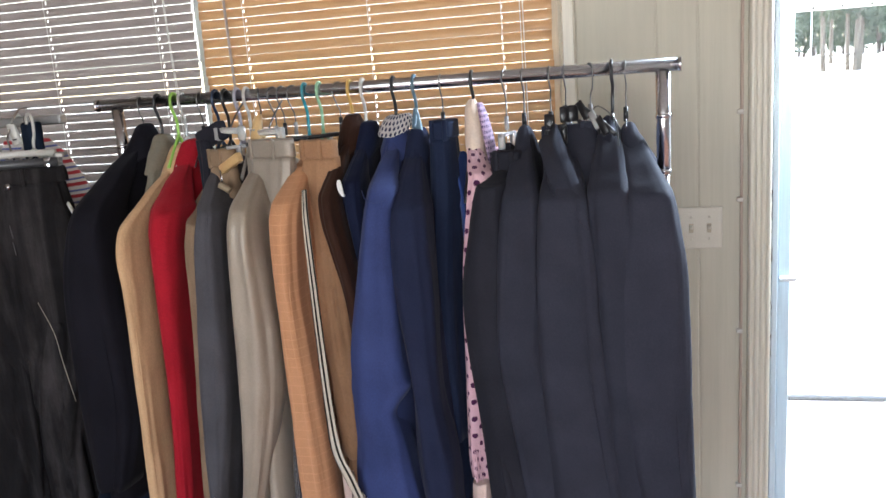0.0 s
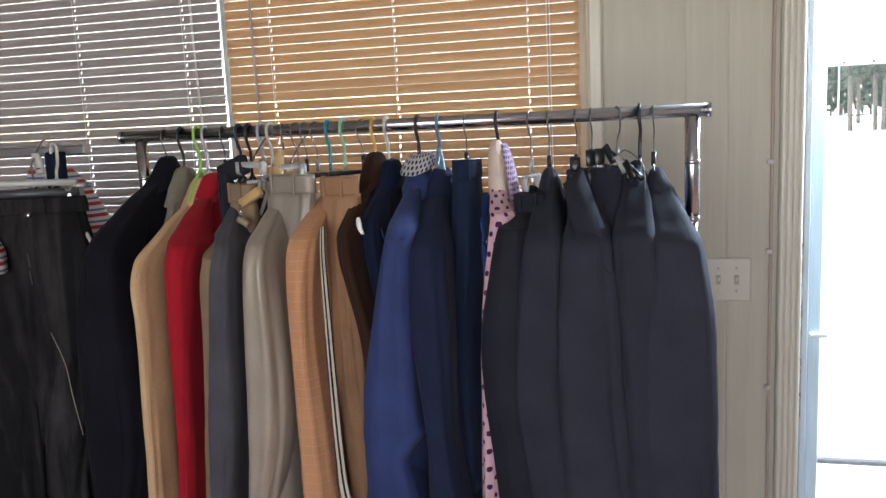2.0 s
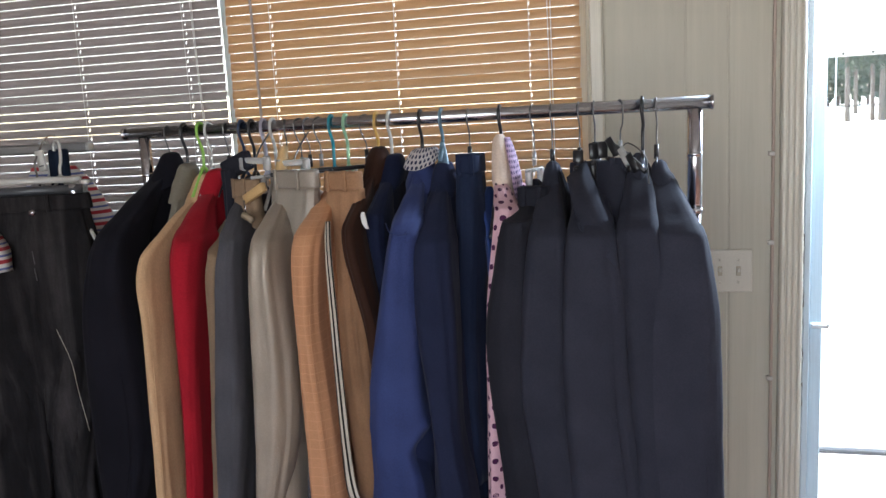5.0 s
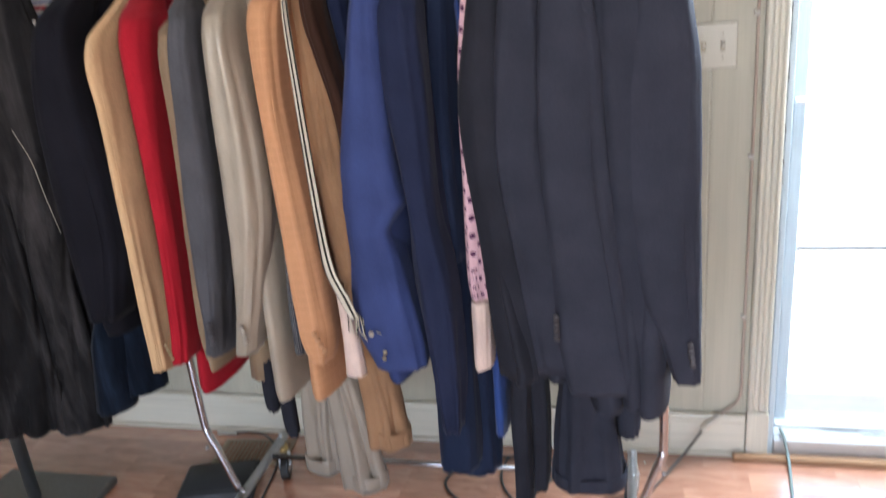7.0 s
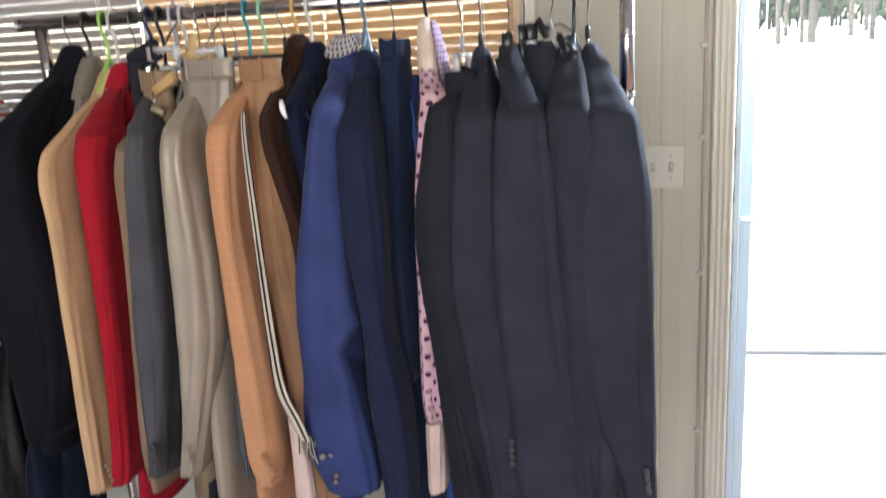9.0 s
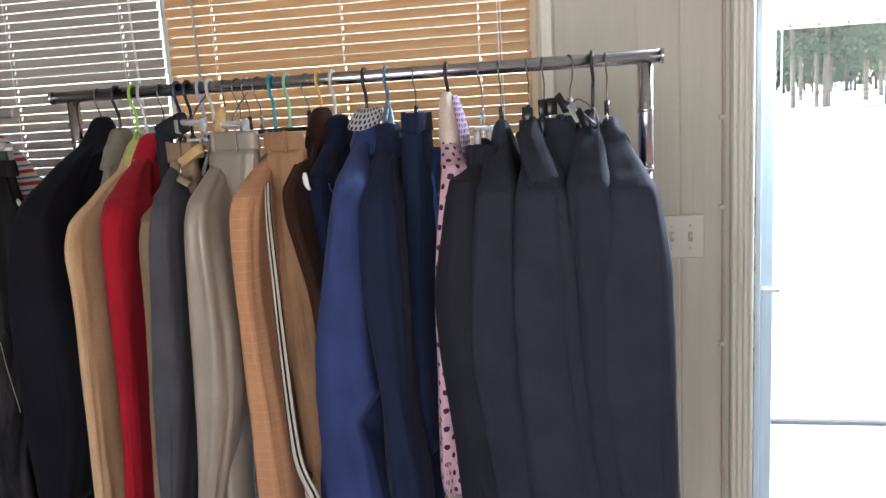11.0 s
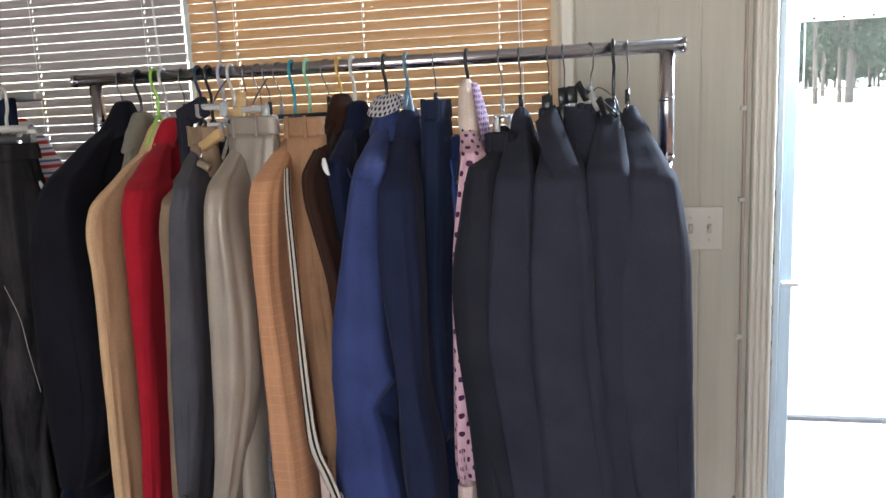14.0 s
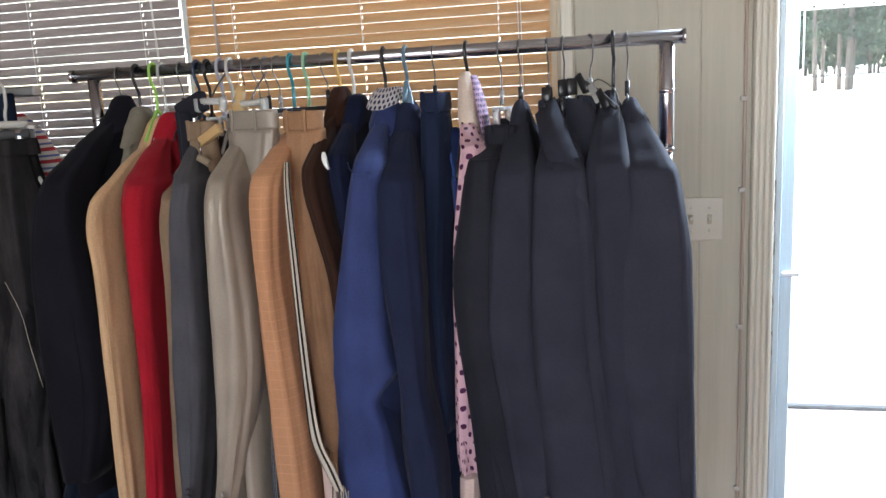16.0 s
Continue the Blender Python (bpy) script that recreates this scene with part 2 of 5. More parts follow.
CLEARP = plastic("clear_plastic", (0.85, 0.85, 0.83), 0.1, 0.65)
GREENP = plastic("lime_green_plastic", (0.27, 0.50, 0.09), 0.35)
TEALP = plastic("teal_plastic", (0.02, 0.22, 0.27), 0.3)
MINTP = plastic("mint_green_plastic", (0.25, 0.45, 0.28), 0.3)
YELLOWP = plastic("yellow_plastic", (0.55, 0.33, 0.09), 0.35)
NAVYP = plastic("navy_plastic", (0.01, 0.025, 0.06), 0.3)
GREYP = plastic("lilac_grey_plastic", (0.36, 0.35, 0.42), 0.3)
BLUEP = plastic("grey_blue_plastic", (0.10, 0.17, 0.22), 0.35)
DARKGREYP = plastic("dark_grey_plastic", (0.06, 0.06, 0.065), 0.35)
BOXP = plastic("dull_black_plastic", (0.018, 0.02, 0.024), 0.55)
CORD = plastic("grey_green_cord", (0.16, 0.20, 0.19), 0.5)
CABLE = plastic("black_cable", (0.03, 0.028, 0.026), 0.5)
WOOD = painted("pale_hanger_wood", (0.55, 0.36, 0.16), 0.4, 0.2, 30)
SILLWOOD = painted("orange_pine_strip", (0.30, 0.17, 0.09), 0.4, 0.25, 14)
VENT = painted("brown_register_paint", (0.26, 0.20, 0.13), 0.5, 0.2, 20)
SLATW = slat_paint("grey_white_vinyl", (0.335, 0.295, 0.285), 0.10)
SLATO = slat_paint("tan_vinyl", (0.54, 0.315, 0.15), 0.155)
LADDER = plastic("white_ladder_tape", (0.8, 0.8, 0.78), 0.7)

BLACK = cloth("black_wool", (0.0095, 0.0090, 0.0125), 0.95, 0.03)
BLACK2 = cloth("black_suiting", (0.021, 0.021, 0.028), 0.9, 0.03)
CHARCOAL = cloth("charcoal_suiting", (0.032, 0.033, 0.046), 0.85, 0.02)
SOFTBLACK = cloth("soft_black_suiting", (0.029, 0.030, 0.042), 0.85, 0.02)
LININGDARK = cloth("dark_lining", (0.008, 0.008, 0.01), 0.6, 0.1)
OLIVEGREY = cloth("olive_grey_wool", (0.17, 0.15, 0.115))
TAN = cloth("tan_linen", (0.53, 0.342, 0.19), 0.92, 0.05, 800, 0.08, 0.3, 0.15)
RED = cloth("red_wool", (0.32, 0.010, 0.020), 0.95, 0.04, 800, 0.12)
TAUPE = cloth("taupe_suiting", (0.22, 0.15, 0.095))
SLATE = cloth("slate_grey_suiting", (0.072, 0.070, 0.078), 0.9, 0.05)
SILVER = satin("silver_grey_satin", (0.34, 0.285, 0.226), 0.42)
GREYT = satin("grey_trouser_cloth", (0.29, 0.245, 0.20), 0.5)
CAMEL = cloth("camel_trouser_cloth", (0.30, 0.165, 0.09), 0.85)
BROWN = cloth("dark_brown_suiting", (0.035, 0.016, 0.011), 0.8)
DARKNAVY = cloth("dark_navy_suiting", (0.009, 0.012, 0.03), 0.85)
NAVY = cloth("navy_suiting", (0.017, 0.021, 0.046), 0.88, 0.05)
NAVY2 = cloth("navy_trouser_cloth", (0.014, 0.020, 0.043), 0.85, 0.05)
BLUE = cloth("royal_blue_suiting", (0.034, 0.048, 0.138), 0.85, 0.05)
BLUE2 = cloth("bright_blue_lining", (0.03, 0.06, 0.2), 0.7)
PINK = cloth("pink_cotton", (0.60, 0.45, 0.39), 0.85)
PEACH = cloth("cream_collar_lining", (0.62, 0.49, 0.40), 0.85)
PINKDOT = dotted("pink_dotted_cotton", (0.58, 0.36, 0.40), (0.06, 0.012, 0.05), 0.030, 0.019, 0.0056)
NAVYDOT = dotted("white_navy_dotted_cotton", (0.46, 0.43, 0.42), (0.015, 0.02, 0.06), 0.0105, 0.0085, 0.0030)
PURPLED = dotted("purple_dotted_cotton", (0.45, 0.32, 0.44), (0.05, 0.03, 0.09), 0.013, 0.011, 0.0036)
ORANGE = striped("camel_check_wool", (0.465, 0.232, 0.12), (0.485, 0.248, 0.133), 0.020, 0.10, 0, 0.95, (0.52, 0.265, 0.142))
SCARF = striped("black_white_striped_knit", (0.56, 0.50, 0.41), (0.012, 0.010, 0.010), 0.0120, 0.34)
PLAID = striped("dark_plaid_cotton", (0.02, 0.022, 0.03), (0.35, 0.33, 0.3), 0.014, 0.16, 0, 0.85, (0.1, 0.1, 0.13))
REDPRINT = striped("red_white_printed_cotton", (0.68, 0.64, 0.6), (0.42, 0.04, 0.05), 0.030, 0.30, 1, 0.85, (0.13, 0.15, 0.34), True)
BLACKDENIM = denim("black_denim", (0.026, 0.024, 0.0255))
INDIGO = denim("dark_indigo_denim", (0.009, 0.014, 0.026))
GREYD = cloth("grey_cotton", (0.09, 0.085, 0.085))
CREAMTH = cloth("cream_thread", (0.5, 0.45, 0.36))
CONCRETE = rough_ground("pale_concrete", (0.66, 0.64, 0.61), (0.78, 0.76, 0.73), 2.0)
SAND = rough_ground("pale_sandy_ground", (0.62, 0.59, 0.52), (0.76, 0.73, 0.67), 0.15)
BARK = rough_ground("pine_bark", (0.10, 0.075, 0.055), (0.2, 0.16, 0.13), 6)
LEAF = rough_ground("pine_needles", (0.04, 0.062, 0.032), (0.085, 0.11, 0.06), 1.2)
TINROOF = painted("white_tin_roof", (0.78, 0.78, 0.76), 0.4, 0.1, 2)

# ---- building helpers ----
ORIGIN = {}


def thing(name, label, category, base=(0, 0, 0), group="", kind=""):
    ob = new(name)
    ob.empty_display_size = 0.1
    ob.location = base
    ORIGIN[ob] = Vector(base)
    return tagged(ob, label, category, group, kind)


def part(name, bm, mat, parent=None, label="", smooth=True):
    """Links a bmesh, given in world coordinates, as one mesh under a thing or part."""
    me = bpy.data.meshes.new(name)
    bmesh.ops.recalc_face_normals(bm, faces=bm.faces[:])
    if parent is not None:
        bmesh.ops.translate(bm, verts=bm.verts[:], vec=-ORIGIN[parent])
    for f in bm.faces:
        f.smooth = smooth
    bm.to_mesh(me)
    bm.free()
    me.materials.append(mat)
    ob = new(name, me)
    ob.parent = parent
    ORIGIN[ob] = ORIGIN[parent].copy() if parent is not None else Vector((0, 0, 0))
    return tagged(ob, label) if label else ob


def single(name, bm, mat, label, category, group="", kind="", smooth=False):
    return tagged(part(name, bm, mat, None, "", smooth), label, category, group, kind)


def box(x0, y0, z0, x1, y1, z1, bevel=0.0, bm=None, segments=1):
    own = bmesh.new()
    bmesh.ops.create_cube(own, size=1.0, matrix=Matrix.LocRotScale(((x0 + x1) / 2, (y0 + y1) / 2, (z0 + z1) / 2), None, (x1 - x0, y1 - y0, z1 - z0)))
    if bevel:
        bmesh.ops.bevel(own, geom=own.edges[:], offset=bevel, segments=segments, affect="EDGES", profile=0.5)
    if bm is None:
        return own
    me = bpy.data.meshes.new("scrap")
    own.to_mesh(me)
    own.free()
    bm.from_mesh(me)
    bpy.data.meshes.remove(me)
    return bm


def spline(points, steps):
    """Catmull-Rom through rows of numbers, with steps samples a span."""
    p = [np.array(q, float) for q in points]
    p = [2 * p[0] - p[1]] + p + [2 * p[-1] - p[-2]]
    out = []
    for i in range(1, len(p) - 2):
        for k in range(steps):
            s = k / steps
            a, b, c, d = p[i - 1:i + 3]
            out.append(0.5 * (2 * b + (c - a) * s + (2 * a - 5 * b + 4 * c - d) * s * s + (3 * b - a - 3 * c + d) * s ** 3))
    out.append(p[-2])
    return out


def pipe(points, radius, sides=10, steps=6, bm=None, smooth_path=True):
    """A round tube swept along a path; radius is a number or one for each end."""
    bm = bm or bmesh.new()
    path = [Vector(q) for q in (spline(points, steps) if smooth_path else points)]
    r0, r1 = radius if isinstance(radius, tuple) else (radius, radius)
    rings, side = [], None
    for i, p in enumerate(path):
        d = (path[min(i + 1, len(path) - 1)] - path[max(i - 1, 0)]).normalized()
        if side is None:
            side = d.orthogonal().normalized()
        side = (side - d * side.dot(d)).normalized()
        up = d.cross(side)
        r = r0 + (r1 - r0) * i / max(1, len(path) - 1)
        rings.append([bm.verts.new(p + r * (math.cos(a) * side + math.sin(a) * up)) for a in (2 * math.pi * k / sides for k in range(sides))])
    for a, b in zip(rings, rings[1:]):
        for k in range(sides):
            bm.faces.new((a[k], a[(k + 1) % sides], b[(k + 1) % sides], b[k]))
    bm.faces.new(rings[0][::-1]), bm.faces.new(rings[-1])
    return bm


def disc(centre, axis, radius, depth, sides=14, bm=None):
    c, a = Vector(centre), Vector(axis).normalized()
    return pipe([c - a * depth / 2, c - a * depth / 2 * 0.9, c + a * depth / 2], radius, sides, 1, bm, False)


def drape(rows, sides=22, steps=6, fold=0.004, seed=0.0, yaw=0.0, square=2.4, cap_top=True, cap_bottom=True, bm=None, freq=1.6, crease=None):
    """Hanging cloth: level slices (x, y, z, half width, half depth), folded more towards the hem, with its surface laid out in metres."""
    crease = fold * 0.45 if crease is None else crease
    if fold > 0.003 and sides >= 22:
        sides, steps = int(sides * 1.6), steps + 3
    bm = bm or bmesh.new()
    uvs = bm.loops.layers.uv.verify()
    rows = spline(rows, steps)
    ca, sa = math.cos(radians(yaw)), math.sin(radians(yaw))
    rings, length = [], 0.0
    n = len(rows)
    for i, (x, y, z, rx, ry) in enumerate(rows):
        rx, ry = max(rx, 0.002), max(ry, 0.002)
        if i:
            length += float(np.linalg.norm(rows[i][:3] - rows[i - 1][:3]))
        ring, grow = [], 0.35 + 0.65 * i / n
        for k in range(sides):
            a = 2 * math.pi * k / sides
            c, s = math.cos(a), math.sin(a)
            px = rx * math.copysign(abs(c) ** (2 / square), c)
            py = ry * math.copysign(abs(s) ** (2 / square), s)
            w = noise.noise(Vector((c * freq + seed * 3.1, s * freq - seed, z * 1.7 + seed)))
            w += 0.3 * noise.noise(Vector((c * freq * 2.3 - seed, s * freq * 2.3 + seed * 2, z * 4.5)))
            d = fold * grow * w * 2
            if crease:
                n2 = noise.noise(Vector((c * 0.8 - seed, s * 0.8 + seed * 2.3, z * 4.2 - c * 2.4)))
                d -= crease * grow * max(0.0, 1 - abs(n2) * 4) ** 2
            px, py = px + d * c, py + d * s * 1.6
            q = noise.noise(Vector((seed * 7, 0.3, z * 2.2))) * fold * 1.2 * grow
            ring.append(bm.verts.new((x + px * ca - py * sa + q, y + px * sa + py * ca, z)))
        rings.append((ring, length))
    wide = 4 * max(max(r[3], r[4]) for r in rows)
    for (a, la), (b, lb) in zip(rings, rings[1:]):
        for k in range(sides):
            f = bm.faces.new((a[k], a[(k + 1) % sides], b[(k + 1) % sides], b[k]))
            for loop, (u, v) in zip(f.loops, ((k * wide, la), ((k + 1) * wide, la), ((k + 1) * wide, lb), (k * wide, lb))):
                loop[uvs].uv = (u / sides, v)
    if cap_top:
        bm.faces.new(rings[0][0][::-1])
    if cap_bottom:
        bm.faces.new(rings[-1][0])
    return bm


def bar_y(x):
    return 1.650 - 0.034 * x


BAR_Z = 1.655


# ---- room ----
WALL_Y = 2.2
ceiling = single("ceiling", box(-3.4, -2.9, 2.5, 2.9, 2.35, 2.62), CEIL, "plain dull cream painted ceiling", "ceiling", kind="structure")
for name, c in (("wall_west", (-3.52, -2.9, -0.05, -3.4, 2.35, 2.5)), ("wall_east", (2.9, -2.9, -0.05, 3.02, 2.35, 2.5))):
    single(name, box(*c), ROOM, "taupe painted plain wall", "wall", kind="structure")
# the wide opening is made up, to hold the fill lamp
south = thing("wall_south", "taupe painted wall with an unseen opening added for fill light", "wall", (0, -2.95, 0), kind="structure")
for c in ((-3.52, -3.02, -0.05, -1.6, -2.9, 2.5), (2.0, -3.02, -0.05, 3.02, -2.9, 2.5), (-1.6, -3.02, -0.05, 2.0, -2.9, 0.55), (-1.6, -3.02, 2.45, 2.0, -2.9, 2.5)):
    part("wall_piece", box(*c), ROOM, south, smooth=False)

# north wall: backing with a wide window opening and a doorway
north = thing("wall_north", "cream painted board wall with vertical grooves", "wall", (0, WALL_Y, 0), kind="structure")
WIN = (-2.30, 0.385, 0.86, 2.28)
DOOR = (0.925, 1.86, 2.08)
for c in ((-3.4, WIN[0], -0.05, 2.5), (WIN[1], DOOR[0], -0.05, 2.5), (WIN[0], WIN[1], -0.05, WIN[2]), (WIN[0], WIN[1], WIN[3], 2.5), (DOOR[1], 2.9, -0.05, 2.5), (DOOR[0], DOOR[1], DOOR[2], 2.5)):
    part("backing", box(c[0], WALL_Y + 0.002, c[2], c[1], WALL_Y + 0.14, c[3]), CREAM, north, smooth=False)


def board(x0, x1, z0, z1):
    part("board", box(x0 + 0.0022, WALL_Y, z0, x1 - 0.0022, WALL_Y + 0.0118, z1, 0.0012), CREAM, north, smooth=False)


edges = [0.43, 0.636, 0.740, 0.850]
for a, b in zip(edges, edges[1:]):
    board(a, b, 0.14, 2.5)
board(0.850, 0.866, 0.14, 2.5)
x = 0.385
widths = [0.13, 0.21, 0.10, 0.155, 0.205, 0.105, 0.185, 0.13, 0.20, 0.105, 0.16, 0.21, 0.10, 0.19, 0.13, 0.2, 0.11, 0.2, 0.15, 0.11, 0.2]
for w in widths:
    if x - w > -3.4:
        board(x - w, x, 0.14, WIN[2] - 0.03)
        if x - w < WIN[0]:
            board(x - w, x, WIN[2] - 0.03, 2.5)
        x -= w

# baseboard with a cap moulding
base = thing("baseboard", "cream painted baseboard with scuffs", "baseboard", (0, 2.19, 0), kind="structure")
part("board", box(-3.4, 2.184, 0.012, 0.862, 2.1995, 0.115, 0.003), TRIM, base, smooth=False)
part("cap_moulding", box(-3.4, 2.178, 0.1155, 0.862, 2.1995, 0.142, 0.006, segments=2), TRIM, base, smooth=False)
part("shoe_moulding", box(-3.4, 2.172, 0.0, 0.862, 2.1995, 0.0118, 0.004), TRIM, base, smooth=False)

# the window with its mullion, panes and casing
window = thing("window_1", "wide white window behind two closed slatted blinds", "window", (-0.95, 2.25, WIN[2]), kind="structure")
MULL = -0.642
for nm, c in (("window_frame", (WIN[0], 2.225, WIN[2], WIN[0] + 0.04, 2.33, WIN[3])), ("window_frame", (WIN[1] - 0.03, 2.225, WIN[2], WIN[1], 2.33, WIN[3])),
              ("window_frame", (WIN[0] + 0.04, 2.225, WIN[3] - 0.04, WIN[1] - 0.03, 2.33, WIN[3])), ("window_frame", (WIN[0] + 0.04, 2.225, WIN[2], WIN[1] - 0.03, 2.33, WIN[2] + 0.04)),
              ("mullion", (MULL - 0.040, 2.226, WIN[2] + 0.04, MULL - 0.018, 2.246, WIN[3] - 0.04))):
    part(nm, box(*c, 0.003), MULLION if nm == "mullion" else TRIM, window, smooth=False)
for a, b in ((WIN[0] + 0.04, MULL - 0.030), (MULL - 0.028, WIN[1] - 0.03)):
    g = part("pane", box(a, 2.29, WIN[2] + 0.04, b, 2.294, WIN[3] - 0.04), GLASS, window, smooth=False)
    g.visible_shadow = False
part("window_sill", box(WIN[0] - 0.03, 2.12, WIN[2] - 0.03, WIN[1] + 0.045, 2.224, WIN[2] - 0.002, 0.006, segments=2), TRIM, window, smooth=False)
part("casing", box(0.394, 2.183, WIN[2] - 0.001, 0.428, 2.2115, 2.34, 0.004), TRIM, window, smooth=False)
part("head_casing", box(WIN[0] - 0.03, 2.183, WIN[3] + 0.002, 0.393, 2.2115, WIN[3] + 0.06, 0.004), TRIM, window, smooth=False)


def blind(x0, x1, tilt, slat_mat, strings, label, lean):
    """A slatted blind: head rail, slats, ladder strings, bottom rail and wand."""
    t = thing("venetian_blind", label, "blind", ((x0 + x1) / 2, 2.165, WIN[2]), "window blinds")
    pitch, width, w, mid = 0.0262, 0.0258, x1 - x0, (x0 + x1) / 2
    part("head_rail", box(x0, 2.150, 2.235, x1, 2.182, 2.275, 0.003), slat_mat, t, smooth=False)
    bm = bmesh.new()
    rows = []
    cols = [-w / 2] + [sx - mid + e for sx in strings for e in (-0.0018, 0.0018)] + [w / 2]
    for i in range(9):
        s = i / 8 - 0.5
        a = radians(tilt)
        arch = 0.0028 * (1 - (2 * s) ** 2)
        y, z = s * width * math.cos(a) - arch * math.sin(a), s * width * math.sin(a) + arch * math.cos(a)
        rows.append([bm.verts.new((k, y, z)) for k in cols])
    # the cords run through a slot in each slat
    for i, (p, q) in enumerate(zip(rows, rows[1:])):
        for k in range(len(cols) - 1):
            if k % 2 == 0 or i not in (3, 4, 5):
                bm.faces.new((p[k], p[k + 1], q[k + 1], q[k])).smooth = True
    me = bpy.data.meshes.new("slat")
    bm.to_mesh(me)
    bm.free()
    me.materials.append(slat_mat)
    z, i = 2.222, 0
    rng = random.Random(int(x1 * 100))
    while z > WIN[2] + 0.02:
        s = new("slat", me)
        s.parent = t
        s.location = Vector(((x0 + x1) / 2 + rng.uniform(-0.002, 0.002), 2.166, z)) - ORIGIN[t]
        s.rotation_euler = (radians(rng.uniform(-0.6, 0.6)), rng.uniform(-0.0005, 0.0005) + lean, 0)
        z -= pitch
    part("bottom_rail", box(x0, 2.153, WIN[2] + 0.002, x1, 2.179, WIN[2] + 0.014, 0.003), slat_mat, t, smooth=False)
    for sx in strings:
        for y in (2.1505, 2.1815):
            part("ladder_string", box(sx - 0.0006, y - 0.0004, WIN[2] + 0.012, sx + 0.0006, y + 0.0004, 2.236), LADDER, t, smooth=False)
        part("lift_cord", pipe([(sx, 2.166, WIN[2] + 0.01), (sx, 2.166, 2.236)], 0.0005, 5, 1, smooth_path=False), LADDER, t)
    return t


b1 = blind(-1.66, -0.653, 74, SLATW, (-1.50, -1.128, -0.766), "grey-white slatted blind, nearly closed, over the window", 0.0)
b2 = blind(-0.632, 0.372, 79, SLATO, (-0.491, -0.124, 0.241), "tan slatted blind, nearly closed, glowing with daylight", 0.0)
b3 = blind(-2.28, -1.668, 70, SLATW, (-2.1, -1.85), "grey-white slatted blind, nearly closed, beside its neighbour", 0.0)
part("tilt_wand", pipe([(-0.545, 2.145, 2.24), (-0.541, 2.143, 1.9), (-0.533, 2.142, 1.30)], 0.004, 7, 4), plastic("clouded_wand", (0.42, 0.36, 0.33), 0.3), b2, "grey-brown plastic wand")
part("pull_cord", pipe([(-0.735, 2.146, 2.24), (-0.728, 2.144, 1.8), (-0.715, 2.144, 1.35)], 0.0013, 5, 4), LADDER, b1)
part("pull_cord", pipe([(-0.728, 2.146, 2.24), (-0.724, 2.143, 1.8), (-0.704, 2.144, 1.33)], 0.0013, 5, 4), LADDER, b1)
part("pull_cord", pipe([(0.290, 2.146, 2.24), (0.293, 2.144, 1.5), (0.294, 2.144, 1.2)], 0.0013, 5, 4), LADDER, b2)
part("pull_cord", pipe([(0.299, 2.146, 2.24), (0.300, 2.143, 1.5), (0.303, 2.144, 1.2)], 0.0013, 5, 4), LADDER, b2)

# double light switch
switch = thing("light_switch", "ivory double toggle switch plate on the board wall", "light switch", (0.743, 2.197, 1.157))
part("plate", box(0.686, 2.1935, 1.156, 0.8005, 2.1995, 1.270, 0.0028, segments=2), IVORY, switch, smooth=False)
for sx in (0.7195, 0.7655):
    part("toggle_slot", box(sx - 0.006, 2.1922, 1.200, sx + 0.006, 2.1937, 1.226, 0.001), painted("grimy_ivory", (0.42, 0.37, 0.27), 0.5, 0.3, 60), switch, smooth=False)
    part("toggle", box(sx - 0.004, 2.182, 1.212, sx + 0.004, 2.1935, 1.222, 0.0015), IVORY, switch, smooth=False)
    for z in (1.183, 1.243):
        part("screw", disc((sx, 2.1928, z), (0, 1, 0), 0.0034, 0.0016, 10), IVORY, switch)

# conduit with saddle clips, beside the door casing
conduit = thing("wall_cable", "painted cable run clipped beside the door casing", "cable", (0.845, 2.19, 0.2))
part("cable_run", pipe([(0.849, 2.194, 2.45), (0.848, 2.194, 1.6), (0.848, 2.194, 0.9), (0.846, 2.193, 0.35), (0.842, 2.19, 0.20), (0.800, 2.185, 0.150), (0.765, 2.18, 0.128)], 0.0042, 8, 5), painted("taupe_paint", (0.45, 0.36, 0.29), 0.5), conduit)
for z in (1.95, 1.518, 1.288, 0.923, 0.46):
    part("clip", box(0.836, 2.186, z - 0.006, 0.852, 2.2, z + 0.006, 0.002), WHITEP, conduit, smooth=False)
cordend = thing("extension_lead", "black lead with a cream plug coupling, looped on the floor", "cable", (0.66, 2.1, 0))
part("coupling", pipe([(0.79, 2.175, 0.15), (0.765, 2.165, 0.128), (0.735, 2.15, 0.103)], (0.008, 0.010), 8, 3), IVORY, cordend)
part("lead", pipe([(0.735, 2.15, 0.103), (0.69, 2.12, 0.05), (0.62, 2.04, 0.008), (0.57, 1.95, 0.006), (0.52, 1.86, 0.006), (0.42, 1.81, 0.006), (0.27, 1.84, 0.006), (0.17, 1.95, 0.006), (0.15, 2.06, 0.006), (0.19, 2.12, 0.006), (0.33, 2.09, 0.006),
                   (0.30, 2.00, 0.010), (0.23, 1.90, 0.013), (0.10, 1.86, 0.006), (0.01, 1.92, 0.006), (-0.01, 1.99, 0.006), (0.06, 2.08, 0.006), (0.22, 2.12, 0.006), (0.26, 2.15, 0.006)], 0.0038, 8, 6), CABLE, cordend)

# door: casing, jamb, storm door with a full pane
casing = thing("door_casing", "cream fluted door casing with chipped paint", "door casing", (0.895, 2.19, 0), kind="structure")


